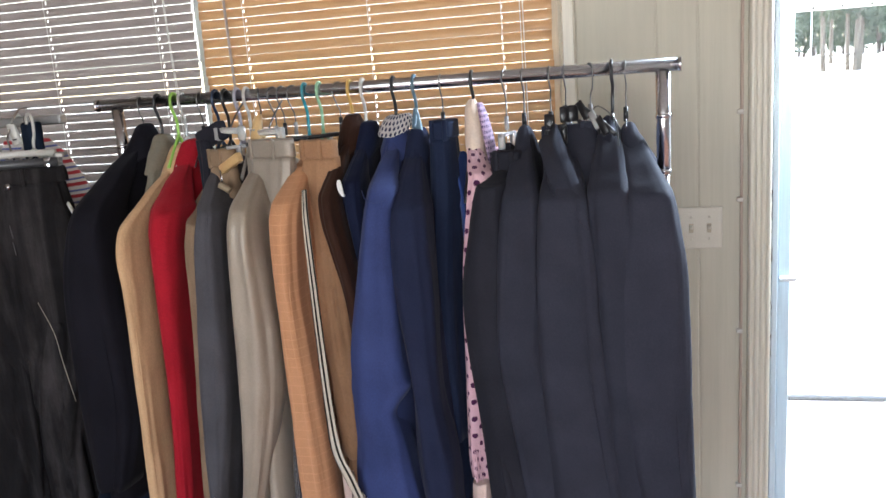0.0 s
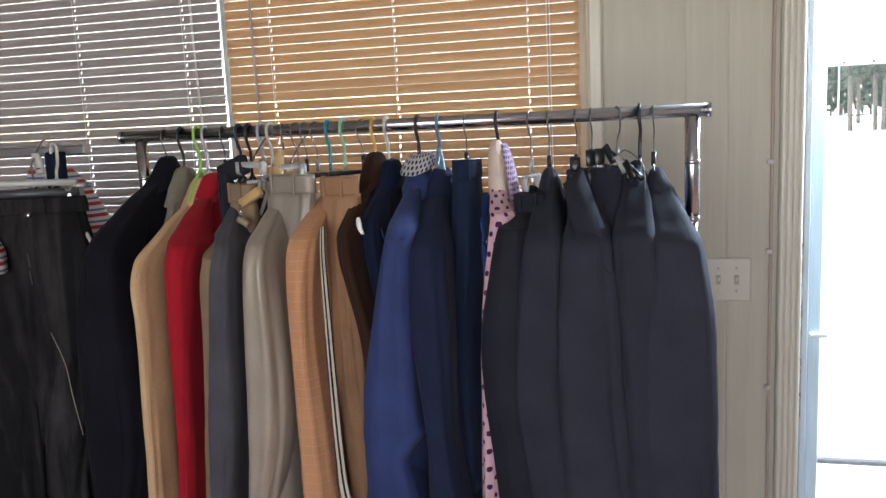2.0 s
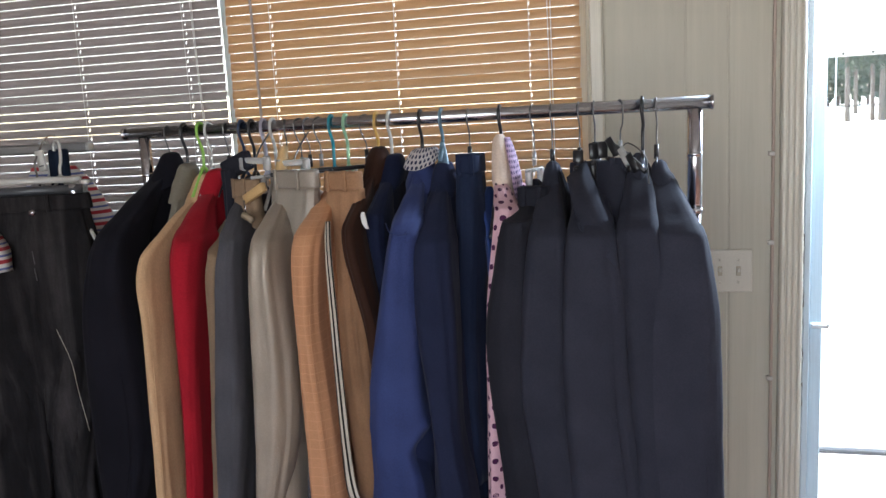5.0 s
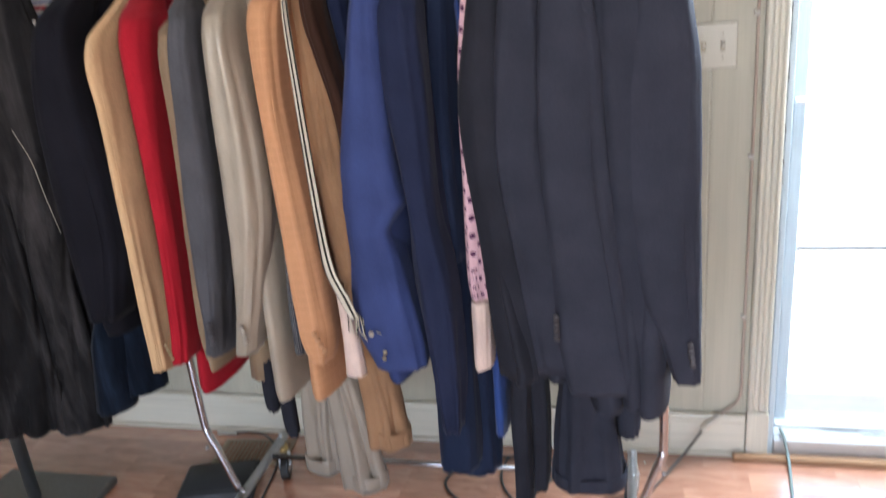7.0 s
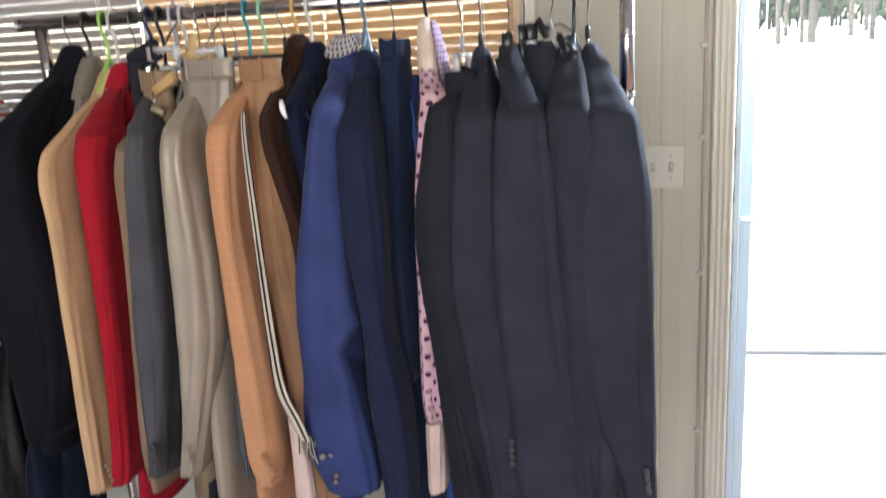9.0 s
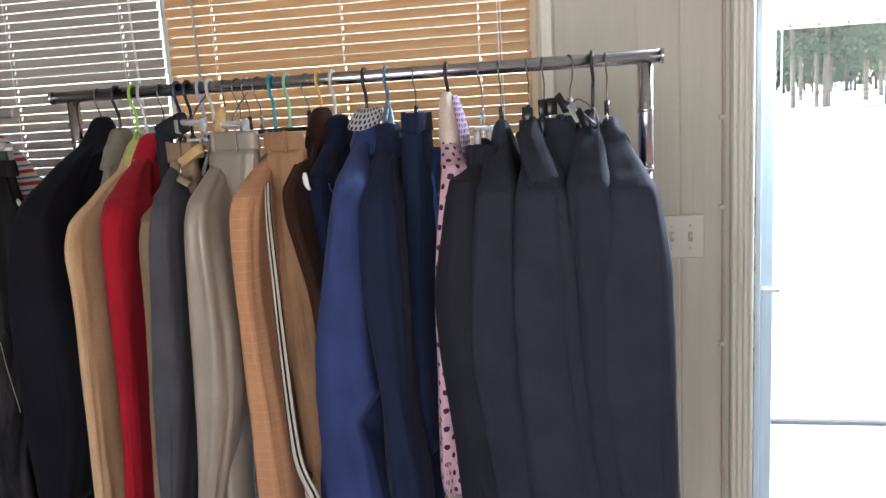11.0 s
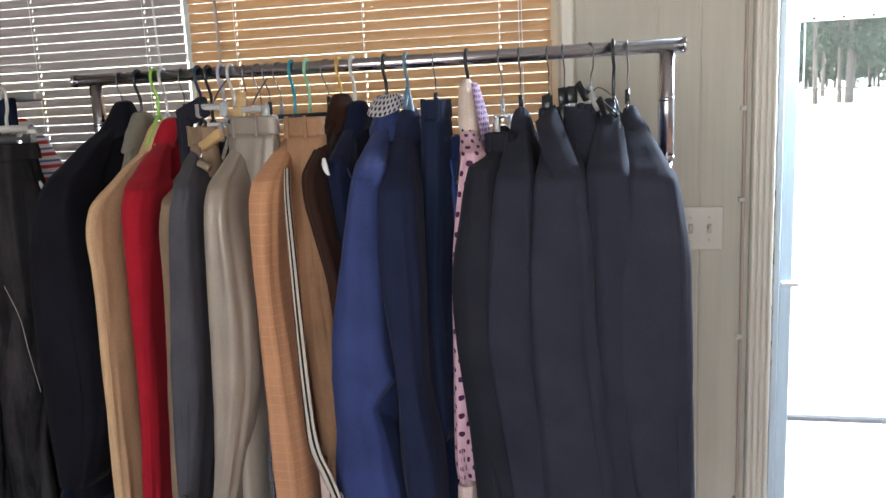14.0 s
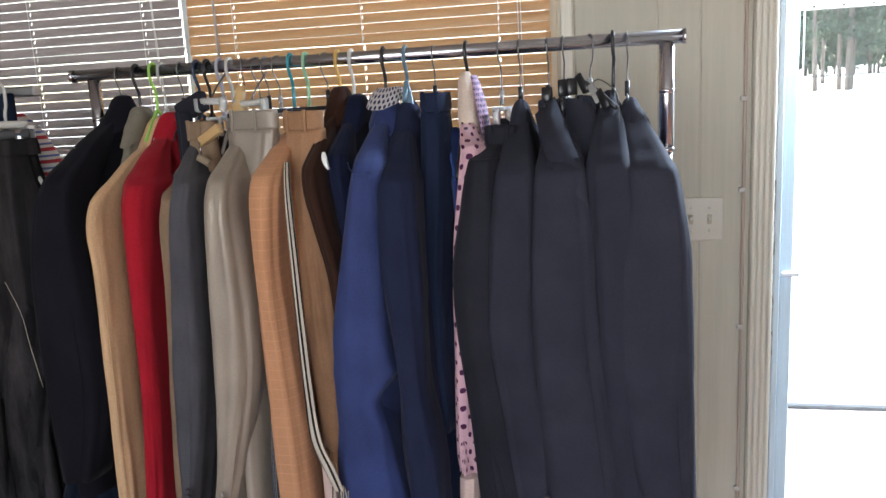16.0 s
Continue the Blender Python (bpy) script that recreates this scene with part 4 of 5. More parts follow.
def jacket(name, label, mat, hx, neck, rows, hem, seed, ry=0.065, body_rx=0.03, half=0.2, category="jacket", collar=True, collar_mat=None, fold=0.0032, hem_x=None, group="garments on the rack", front=1.40, yaw=0.0, slim=0.36, seam=True, flat=2.7):
    by = bar_y(hx)
    z0, x0, _ = rows[0]
    xe = hem_x if hem_x is not None else rows[-1][1]
    zm = (z0 + hem) / 2
    t = thing(name, label, category, (hx, by, hem), group)
    xm = (x0 + xe) / 2 if hem_x is not None else rows[len(rows) // 2][1]
    body = [(hx, by, neck + 0.004, 0.005, 0.008), (hx, by, neck - 0.002, 0.012, 0.022), (hx, by, neck - 0.014, 0.017, 0.040)]
    for f in (0.12, 0.35, 0.6, 0.85):
        body.append((hx + (x0 - hx) * f, by, neck - 0.022 + (z0 - neck + 0.010) * f, body_rx * (0.7 + 0.3 * f), 0.050 + (half * 0.93 - 0.050) * f))
    body += [(x0, by, z0 - 0.05, body_rx, half), (xm, by, zm, body_rx * 1.05, half * 1.0), (xe, by, hem + 0.06, body_rx * 1.25, half * 1.06), (xe, by, hem, body_rx * 1.25, half * 1.05)]
    part("body", drape(body, 30, 6, fold, seed, yaw, 2.2, freq=2.0), mat, t)
    near = part("sleeve", drape(sleeve_slices(rows, front + ry, ry, hx, by, -1, neck, slim), 30, 6, fold * 1.1, seed + 1.7, 0, flat, freq=1.9), mat, t)
    if seam:
        line = [(x + rx * 0.52, front + ry * 0.16 + ry * 0.05 * i, z) for i, (z, x, rx) in enumerate(rows)]
        part("seam", pipe(line, 0.0007, 6, 5), mat, near)
    part("sleeve", drape(sleeve_slices(rows, by + half + 0.02 - ry * 0.2, ry, hx, by, 1, neck, slim), 18, 4, fold * 0.8, seed + 4.1, 0, 2.3), mat, t)
    if collar:
        c = [(hx, by + 0.008, neck + 0.018, 0.006, 0.010), (hx, by + 0.006, neck + 0.013, 0.016, 0.026), (hx, by, neck - 0.010, 0.025, 0.052), (hx, by - 0.004, neck - 0.036, body_rx + 0.004, 0.080), (hx, by - 0.004, neck - 0.041, body_rx, 0.078)]
        bm = drape(c, 24, 4, 0.002, seed + 9, yaw, 2.2, False, False)
        for v in bm.verts:
            v.co.z -= 0.45 * max(0.0, abs(v.co.y - by) - 0.02)
        part("collar", bm, collar_mat or mat, t)
    return t, near


def buttons(sleeve, x, z, n, mat, y=1.403, slope=0.0, step=0.0125, r=0.0058):
    for i in range(n):
        part("button", disc((x + slope * i, y, z - step * i), (0.15, -1, 0.1), r, 0.004, 12), mat, sleeve)


def vest(name, label, mat, hx, neck, hem, half, rx, seed, x1, category="jacket", fold=0.005, slope=0.11, collar=True):
    """A garment seen mostly by its neck and shoulder: body and collar."""
    by = bar_y(hx)
    t = thing(name, label, category, (hx, by, hem), "garments on the rack")
    rows = [(hx, by, neck + 0.006, 0.005, 0.008), (hx, by, neck - 0.004, 0.012, 0.030), (hx, by, neck - 0.03, rx, 0.065), (hx + (x1 - hx) * 0.25, by, neck - slope * 0.7, rx, half * 0.72), (hx + (x1 - hx) * 0.5, by, neck - slope * 1.35, rx, half), (x1, by, (neck + hem) / 2, rx * 1.1, half), (x1, by, hem, rx * 1.2, half)]
    part("body", drape(rows, 28, 6, fold, seed, 0, 2.2, freq=2.0), mat, t)
    if collar:
        bm = drape([(hx, by, neck + 0.016, 0.006, 0.010), (hx, by, neck + 0.010, 0.014, 0.030), (hx, by, neck - 0.012, rx + 0.003, 0.058), (hx, by, neck - 0.040, rx + 0.005, 0.088)], 22, 4, 0.002, seed + 5, 0, 2.2, False, False)
        for v in bm.verts:
            v.co.z -= 0.45 * max(0.0, abs(v.co.y - by) - 0.02)
        part("collar", bm, mat, t)
    return t


def trousers(name, label, mat, waist, legs, seed, yaw=0.0, sides=34, band=0.036, cuff=0.0, group="garments on the rack", base=None, loops=True, square=2.6, fold=0.008, freq=2.6, crease=None):
    """Trousers hung by the waistband. waist: slices from the band to the fork; legs: for each leg its slices."""
    x, y, z, rx, ry = waist[0]
    t = thing(name, label, "trousers", (x, y, legs[0][-1][2]), group)
    part("waistband", drape([(x, y, z, rx, ry), (x, y, z - band * 0.5, rx * 1.02, ry * 1.03), (x, y, z - band, rx * 1.02, ry * 1.03)], 26, 4, 0.0012, seed, yaw, square), mat, t)
    part("seat", drape([(x, y, z - band + 0.002, rx * 0.97, ry * 0.97)] + waist[1:], sides, 6, fold, seed + 1, yaw, square, freq=freq, crease=crease), mat, t)
    if loops:
        for s in (-0.55, 0.45):
            bm = box(-0.0045, -0.0025, -band * 1.1, 0.0045, 0.0025, 0.003, 0.0012)
            side = ry * (1 - abs(s) ** square) ** (1 / square) * 1.04 + 0.002
            bmesh.ops.transform(bm, matrix=pose(x, y, z, 0, 0, yaw) @ pose(s * rx, -side, 0), verts=bm.verts[:])
            part("belt_loop", bm, mat, t)
    for i, leg in enumerate(legs):
        o = part("leg", drape([waist[-1][:2] + (max(waist[-1][2] + 0.04, leg[0][2] + 0.05),) + (waist[-1][3] * 0.6, waist[-1][4] * 0.8)] + leg, sides, 6, fold, seed + 2 + i, yaw, square, freq=freq, crease=crease), mat, t)
        if cuff:
            a, b, c, d, e = leg[-1]
            part("turn_up", drape([(a, b, c + cuff, d + 0.001, e + 0.001), (a, b, c + cuff - 0.004, d + 0.004, e + 0.004), (a, b, c - 0.002, d + 0.004, e + 0.004)], 22, 3, 0.002, seed + 2 + i, yaw, square, False, True), mat, o)
    return t


# tan family at one end, black suits at the other
hanger(-0.542, BLACKP, True, label="thin wire hanger hooked on the chrome bar")
hanger(-0.497, BLACKP, label="black plastic hanger hooked on the chrome bar", arm=0.06)
hanger(-0.455, GREENP, label="lime green plastic hanger hooked on the chrome bar", arm=0.06)
hanger(-0.434, CLEARP, label="clear plastic hanger hooked on the chrome bar", arm=0.06)
hanger(-0.388, BLACKP, True, label="wire-hook hanger with a black collar", arm=0.06)
hanger(-0.348, NAVYP, label="navy plastic hanger hooked on the chrome bar", drop=0.10)
hanger(-0.323, BLACKP, label="black plastic hanger hooked on the chrome bar", drop=0.10, arm=0.075)
hanger(-0.293, GREYP, label="lilac-grey plastic hanger hooked on the chrome bar", drop=0.10, arm=0.075)
hanger(-0.270, WHITEP, label="white plastic hanger hooked on the chrome bar", drop=0.10, arm=0.075)
hanger(-0.241, WOOD, True, label="wooden hanger with a wire hook", drop=0.10, yaw=20, arm=0.075)
hanger(-0.206, CLEARP, True, label="clear clip hanger with a wire hook", clips=CLEARP, bar=True, arm=0.16, yaw=-35, drop=0.095)
hanger(-0.185, BLACKP, True, label="black clip hanger with a wire hook", clips=BLACKP, bar=True, arm=0.14, yaw=-25, drop=0.09)
hanger(-0.159, CLEARP, True, label="clear clip hanger with a wire hook", clips=CLEARP, bar=True, arm=0.14, yaw=-35, drop=0.09)
hanger(-0.129, TEALP, label="teal plastic hanger hooked on the chrome bar", drop=0.10)
hanger(-0.095, MINTP, label="mint green plastic hanger hooked on the chrome bar", drop=0.095)
hanger(-0.051, BLACKP, True, label="black clip hanger with a wire hook", clips=BLACKP, bar=True, arm=0.15, yaw=-40, drop=0.085)
hanger(-0.024, YELLOWP, label="yellow plastic hanger hooked on the chrome bar")
hanger(0.006, WHITEP, label="white plastic hanger hooked on the chrome bar")
hanger(0.075, BLACKP, label="thick black plastic hanger hooked on the chrome bar")
h = hanger(0.121, BLUEP, label="grey-blue plastic hanger hooked on the chrome bar", arm=0.03, drop=0.06)
by = bar_y(0.121)
part("neck", drape([(0.121, by - 0.004, 1.604, 0.004, 0.004), (0.122, by - 0.006, 1.58, 0.009, 0.006), (0.123, by - 0.01, 1.552, 0.013, 0.008), (0.124, by - 0.012, 1.535, 0.012, 0.008)], 14, 4, 0.0, 1.0), BLUEP, h)
hanger(0.179, BLACKP, True, label="black clip hanger with a wire hook", clips=BLACKP, bar=True, arm=0.07, drop=0.088)
hanger(0.246, BLACKP, label="black plastic hanger hooked on the chrome bar", drop=0.075)
hanger(0.314, CLEARP, True, label="clear clip hanger with a wire hook", clips=CLEARP, bar=True, arm=0.05, drop=0.105, yaw=-15)
hanger(0.351, BLACKP, True, label="wire-hook hanger with a black collar", drop=0.10)
hanger(0.406, BLACKP, True, label="black clip hanger with a wire hook", clips=BLACKP, bar=True, arm=0.12, drop=0.10)
hanger(0.436, BLACKP, True, label="black clip hanger with a wire hook", clips=BLACKP, bar=True, arm=0.12, drop=0.09)
hanger(0.486, CLEARP, True, label="clear clip hanger with a bent wire hook", clips=BLACKP, bar=True, arm=0.07, drop=0.09, yaw=30)
hanger(0.529, BLACKP, label="black plastic hanger hooked on the chrome bar", drop=0.09)
hanger(0.555, BLACKP, True, label="wire-hook hanger with a black collar", drop=0.10)

GOLD = metal("gold_button", (0.6, 0.5, 0.3), 0.25)
HORN = plastic("dark_horn_button", (0.05, 0.045, 0.05), 0.35)
TANB = plastic("camel_button", (0.40, 0.20, 0.10), 0.4)
GREYB = plastic("grey_button", (0.3, 0.26, 0.22), 0.35)

t, s = jacket("black_jacket", "long black wool jacket on a wire hanger", BLACK, -0.542, 1.590, [(1.43, -0.559, 0.043), (1.25, -0.588, 0.067), (1.0, -0.595, 0.077), (0.79, -0.624, 0.042)], 0.74, 1.0, 0.07, 0.04, 0.2)
vest("olive_jacket", "olive-grey jacket squeezed behind its neighbour", OLIVEGREY, -0.497, 1.566, 0.9, 0.10, 0.018, 2.0, -0.51)
t, s = jacket("tan_jacket", "tan linen jacket on a lime green hanger", TAN, -0.455, 1.540, [(1.39, -0.473, 0.02), (1.25, -0.477, 0.02), (1.02, -0.488, 0.02), (0.8, -0.497, 0.02), (0.668, -0.503, 0.02)], 0.66, 3.0)
buttons(s, -0.457, 0.745, 4, GOLD, 1.415, 0.003, 0.011, 0.004)
t, s = jacket("red_jacket", "bright red wool blazer on a clear hanger", RED, -0.425, 1.548, [(1.42, -0.38, 0.036), (1.25, -0.396, 0.028), (1.02, -0.409, 0.02), (0.79, -0.429, 0.02), (0.69, -0.448, 0.02)], 0.568, 4.0, hem_x=-0.445, half=0.15, body_rx=0.024)
t, s = jacket("brown_taupe_jacket", "taupe suit jacket pressed between red and grey jackets", TAUPE, -0.375, 1.49, [(1.39, -0.324, 0.02), (1.2, -0.34, 0.02), (0.8, -0.376, 0.02), (0.69, -0.379, 0.02)], 0.66, 5.5, 0.06, 0.02, collar=False, front=1.435)
bw = thing("black_trousers_folded", "black trousers hung by the waist on a navy hanger", "trousers", (-0.352, 1.6, 0.7), "garments on the rack")
bm = box(-0.046, -0.012, -0.021, 0.046, 0.012, 0.021, 0.006, segments=3)
bmesh.ops.transform(bm, matrix=pose(-0.338, 1.605, 1.574, 0, -17, -25), verts=bm.verts[:])
part("waistband", bm, BLACK2, bw)
part("leg", drape([(-0.358, 1.60, 1.565, 0.022, 0.012), (-0.352, 1.595, 1.52, 0.020, 0.016), (-0.338, 1.575, 1.45, 0.015, 0.022), (-0.322, 1.56, 1.36, 0.013, 0.026), (-0.312, 1.56, 1.1, 0.016, 0.04), (-0.32, 1.6, 0.7, 0.02, 0.04)], 26, 6, 0.004, 6.4, -25, 2.4, freq=2.0), BLACK2, bw)
t, s = jacket("slate_jacket", "slate grey suit jacket among lighter ones", SLATE, -0.335, 1.545, [(1.42, -0.279, 0.022), (1.25, -0.3, 0.03), (1.02, -0.327, 0.038), (0.776, -0.352, 0.02), (0.712, -0.363, 0.02)], 0.70, 7.0, collar=False)
buttons(s, -0.336, 0.80, 4, HORN, 1.407, 0.0, 0.0135, 0.0062)
t, s = jacket("silver_jacket", "silver-grey satin jacket with soft highlights", SILVER, -0.222, 1.55, [(1.42, -0.203, 0.031), (1.25, -0.211, 0.043), (1.08, -0.219, 0.046), (0.96, -0.232, 0.039), (0.83, -0.255, 0.029), (0.715, -0.282, 0.025)], 0.59, 8.0, collar=False, fold=0.0042, hem_x=-0.225)
buttons(s, -0.262, 0.795, 4, GREYB, 1.41, 0.001, 0.0125, 0.0058)
t, s = jacket("camel_jacket", "camel wool blazer on a teal hanger", ORANGE, -0.108, 1.56, [(1.43, -0.11, 0.03), (1.25, -0.123, 0.026), (1.02, -0.118, 0.033), (0.78, -0.113, 0.039), (0.7, -0.109, 0.02)], 0.60, 9.0, collar=False, hem_x=-0.135)
buttons(s, -0.098, 0.785, 4, TANB, 1.405, 0.006, 0.0125, 0.0058)
jacket("brown_jacket", "dark brown jacket on a yellow hanger", BROWN, -0.024, 1.582, [(1.44, -0.024, 0.02), (1.34, -0.009, 0.02), (1.22, 0.01, 0.02), (1.0, 0.018, 0.02), (0.8, 0.013, 0.02)], 0.75, 10.0, 0.06, 0.022, 0.18, front=1.42)
v, s = jacket("dark_navy_jacket", "dark navy jacket with a white-edged collar", DARKNAVY, 0.010, 1.565, [(1.46, 0.014, 0.022), (1.3, 0.024, 0.02), (1.1, 0.022, 0.02), (0.8, 0.016, 0.02)], 0.75, 11.0, 0.05, 0.02, 0.15, front=1.47)
part("collar_tip", drape([(0.000, 1.462, 1.480, 0.003, 0.003), (0.002, 1.458, 1.470, 0.0055, 0.004), (0.005, 1.456, 1.457, 0.005, 0.004), (0.009, 1.457, 1.448, 0.003, 0.003)], 12, 4, 0, 0), WHITE, v, "white collar tip")
t, s = jacket("blue_jacket", "royal blue jacket with a dotted lining collar", BLUE, 0.075, 1.560, [(1.45, 0.087, 0.026), (1.304, 0.070, 0.040), (1.148, 0.055, 0.055), (1.085, 0.054, 0.060), (1.056, 0.055, 0.065), (1.030, 0.046, 0.056), (0.995, 0.037, 0.047), (0.936, 0.043, 0.054), (0.855, 0.042, 0.064), (0.77, 0.048, 0.070), (0.69, 0.063, 0.058)], 0.655, 12.0, collar=True, fold=0.0036, hem_x=0.055)
part("armhole_seam", pipe([(0.058, 1.425, 1.462), (0.072, 1.402, 1.448), (0.092, 1.398, 1.442), (0.112, 1.405, 1.446)], 0.0011, 6, 5), BLUE, s)
part("cuff_loop", pipe([(0.040, 1.402, 0.795), (0.050, 1.400, 0.792)], 0.0016, 6, 1, smooth_path=False), GREYB, s)
by = bar_y(0.075)
bm = drape([(0.080, by + 0.012, 1.592, 0.016, 0.026), (0.079, by + 0.008, 1.590, 0.024, 0.036), (0.076, by, 1.578, 0.033, 0.050), (0.074, by - 0.006, 1.566, 0.036, 0.062)], 30, 5, 0.0025, 3.3, 0, 2.1, False, False)
for v in bm.verts:
    v.co.z -= 0.32 * max(0.0, by - 0.012 - v.co.y) - 0.10 * max(0.0, v.co.x - 0.085)
part("inner_collar", bm, NAVYDOT, t, "white collar with navy dots")
buttons(s, 0.028, 0.79, 1, GREYB, 1.402)
buttons(s, 0.050, 0.745, 2, GOLD, 1.408, -0.003, 0.014, 0.0045)
t, s = jacket("navy_jacket", "navy suit jacket beside the blue one", NAVY, 0.121, 1.545, [(1.41, 0.141, 0.038), (1.25, 0.138, 0.042), (1.04, 0.147, 0.032), (0.89, 0.159, 0.042), (0.71, 0.164, 0.035), (0.54, 0.164, 0.023)], 0.62, 13.0, fold=0.004)
vest("blue_shirt", "bright blue shirt hanging behind navy trousers", BLUE2, 0.215, 1.50, 0.46, 0.10, 0.015, 14.0, 0.250, "shirt", collar=False)

# pink shirt
t, s = jacket("pink_shirt", "pink shirt with dark purple polka dots", PINKDOT, 0.246, 1.555, [(1.469, 0.277, 0.023), (1.24, 0.248, 0.021), (0.91, 0.232, 0.02), (0.82, 0.234, 0.02)], 0.80, 15.0, 0.045, 0.014, 0.15, "shirt", collar=False, fold=0.004, front=1.47)
by = bar_y(0.246)
part("collar_stand", drape([(0.246, by - 0.01, 1.614, 0.006, 0.012), (0.246, by - 0.012, 1.600, 0.013, 0.026), (0.249, by - 0.016, 1.565, 0.018, 0.036), (0.252, by - 0.022, 1.528, 0.020, 0.048), (0.256, by - 0.026, 1.490, 0.019, 0.056)], 20, 4, 0.002, 2.2, 0, 2.2, False, False), PEACH, t, "cream collar lining")
part("collar", drape([(0.258, by, 1.606, 0.006, 0.020), (0.265, by - 0.002, 1.58, 0.008, 0.034), (0.275, by - 0.004, 1.53, 0.008, 0.046), (0.281, by - 0.004, 1.475, 0.005, 0.05)], 18, 4, 0.002, 4.2, 0, 2.2, False, False), PURPLED, t, "purple dotted collar")
part("cuff", drape([(0.240, 1.512, 0.826, 0.0195, 0.040), (0.240, 1.512, 0.815, 0.021, 0.043), (0.236, 1.512, 0.70, 0.0215, 0.043), (0.235, 1.512, 0.672, 0.0205, 0.043)], 28, 4, 0.004, 5.5, 0, 2.8), PINK, t, "plain pink cuff")

# dark suits
t, s = jacket("black_shirt_jacket", "black jacket next to the pink dotted shirt", BLACK2, 0.314, 1.515, [(1.45, 0.299, 0.032), (1.36, 0.294, 0.044), (1.25, 0.285, 0.055), (1.14, 0.285, 0.054), (0.95, 0.305, 0.056), (0.668, 0.326, 0.056)], 0.66, 16.0, collar=False, front=1.415)
t, s = jacket("black_suit_jacket", "black suit jacket with four cuff buttons", SOFTBLACK, 0.351, 1.550, [(1.42, 0.362, 0.036), (1.25, 0.352, 0.046), (1.12, 0.350, 0.050), (0.95, 0.372, 0.052), (0.69, 0.393, 0.041)], 0.665, 17.0, half=0.19, collar=False, flat=3.8)
buttons(s, 0.402, 0.832, 4, HORN, 1.402, 0.0, 0.0145, 0.0062)
t, s = jacket("charcoal_jacket", "charcoal suit jacket with a wide lapel", CHARCOAL, 0.43, 1.545, [(1.42, 0.438, 0.048), (1.28, 0.440, 0.060), (1.1, 0.444, 0.066), (0.78, 0.474, 0.081), (0.65, 0.493, 0.079)], 0.60, 18.0, body_rx=0.04, collar=False, slim=0.46, flat=3.9, front=1.394)
t, s = jacket("charcoal_suit_jacket", "charcoal jacket on a black plastic hanger", SOFTBLACK, 0.522, 1.560, [(1.43, 0.523, 0.042), (1.30, 0.532, 0.052), (1.2, 0.540, 0.060), (0.9, 0.552, 0.068), (0.68, 0.545, 0.058)], 0.62, 19.0, body_rx=0.035, collar=False, slim=0.46, flat=3.9, front=1.405)
t, s = jacket("dark_suit_jacket", "dark charcoal suit jacket at the end of the rack", CHARCOAL, 0.560, 1.545, [(1.42, 0.590, 0.048), (1.32, 0.590, 0.063), (1.25, 0.59, 0.069), (1.05, 0.597, 0.068), (0.87, 0.61, 0.06), (0.77, 0.631, 0.04), (0.68, 0.647, 0.026)], 0.60, 20.0, body_rx=0.038, hem_x=0.575, collar=False, slim=0.46, flat=3.6)
buttons(s, 0.648, 0.775, 4, HORN, 1.408, 0.0015, 0.0135, 0.0062)


def lapel(parent, mat, corners, thick=0.004):
    """A turned-back lapel: a folded leaf of cloth with rounded edges."""
    bm = bmesh.new()
    f = bm.faces.new([bm.verts.new(q) for q in corners])
    bmesh.ops.subdivide_edges(bm, edges=bm.edges[:], cuts=2, use_grid_fill=True)
    bm.normal_update()
    bmesh.ops.solidify(bm, geom=bm.faces[:], thickness=thick)
    part("lapel", bm, mat, parent)


lapel(bpy.data.objects["charcoal_jacket"], CHARCOAL, [(0.388, 1.540, 1.525), (0.424, 1.555, 1.556), (0.478, 1.440, 1.456), (0.486, 1.396, 1.375), (0.418, 1.425, 1.445)])

part("upper_back", drape([(0.447, 1.62, 1.552, 0.030, 0.016), (0.450, 1.61, 1.535, 0.046, 0.03), (0.456, 1.59, 1.48, 0.056, 0.07), (0.462, 1.57, 1.40, 0.062, 0.11), (0.465, 1.56, 1.28, 0.062, 0.12)], 26, 5, 0.004, 18.6, 8, 2.6), CHARCOAL, bpy.data.objects["charcoal_jacket"])

th = thing("tilted_clip_hanger", "black clip hanger with a clear clip, tilted over dark suits", "hanger", (0.498, 1.60, 1.56), "hangers on the rack")
a, b = Vector((0.462, 1.612, 1.590)), Vector((0.535, 1.555, 1.532))
part("bar", pipe([a, a.lerp(b, 0.5) + Vector((0, 0, 0.004)), b], 0.0052, 10, 3), BLACKP, th)
for f, mt in ((0.10, BLACKP), (0.42, CLEARP), (0.62, BLACKP)):
    c = a.lerp(b, f)
    for k in (-1, 1):
        bm = box(-0.008, -0.002, -0.026, 0.008, 0.002, 0.014, 0.0018)
        bmesh.ops.transform(bm, matrix=pose(c.x, c.y + k * 0.006, c.z, k * 7, -34, -30), verts=bm.verts[:])
        part("clip", bm, mt, th)
part("wire_arm", pipe([(0.486, bar_y(0.486), 1.571), (0.502, 1.61, 1.585), (0.530, 1.575, 1.566), (0.538, 1.553, 1.545), (0.541, 1.545, 1.500)], 0.0013, 6, 4), WIRE, th)
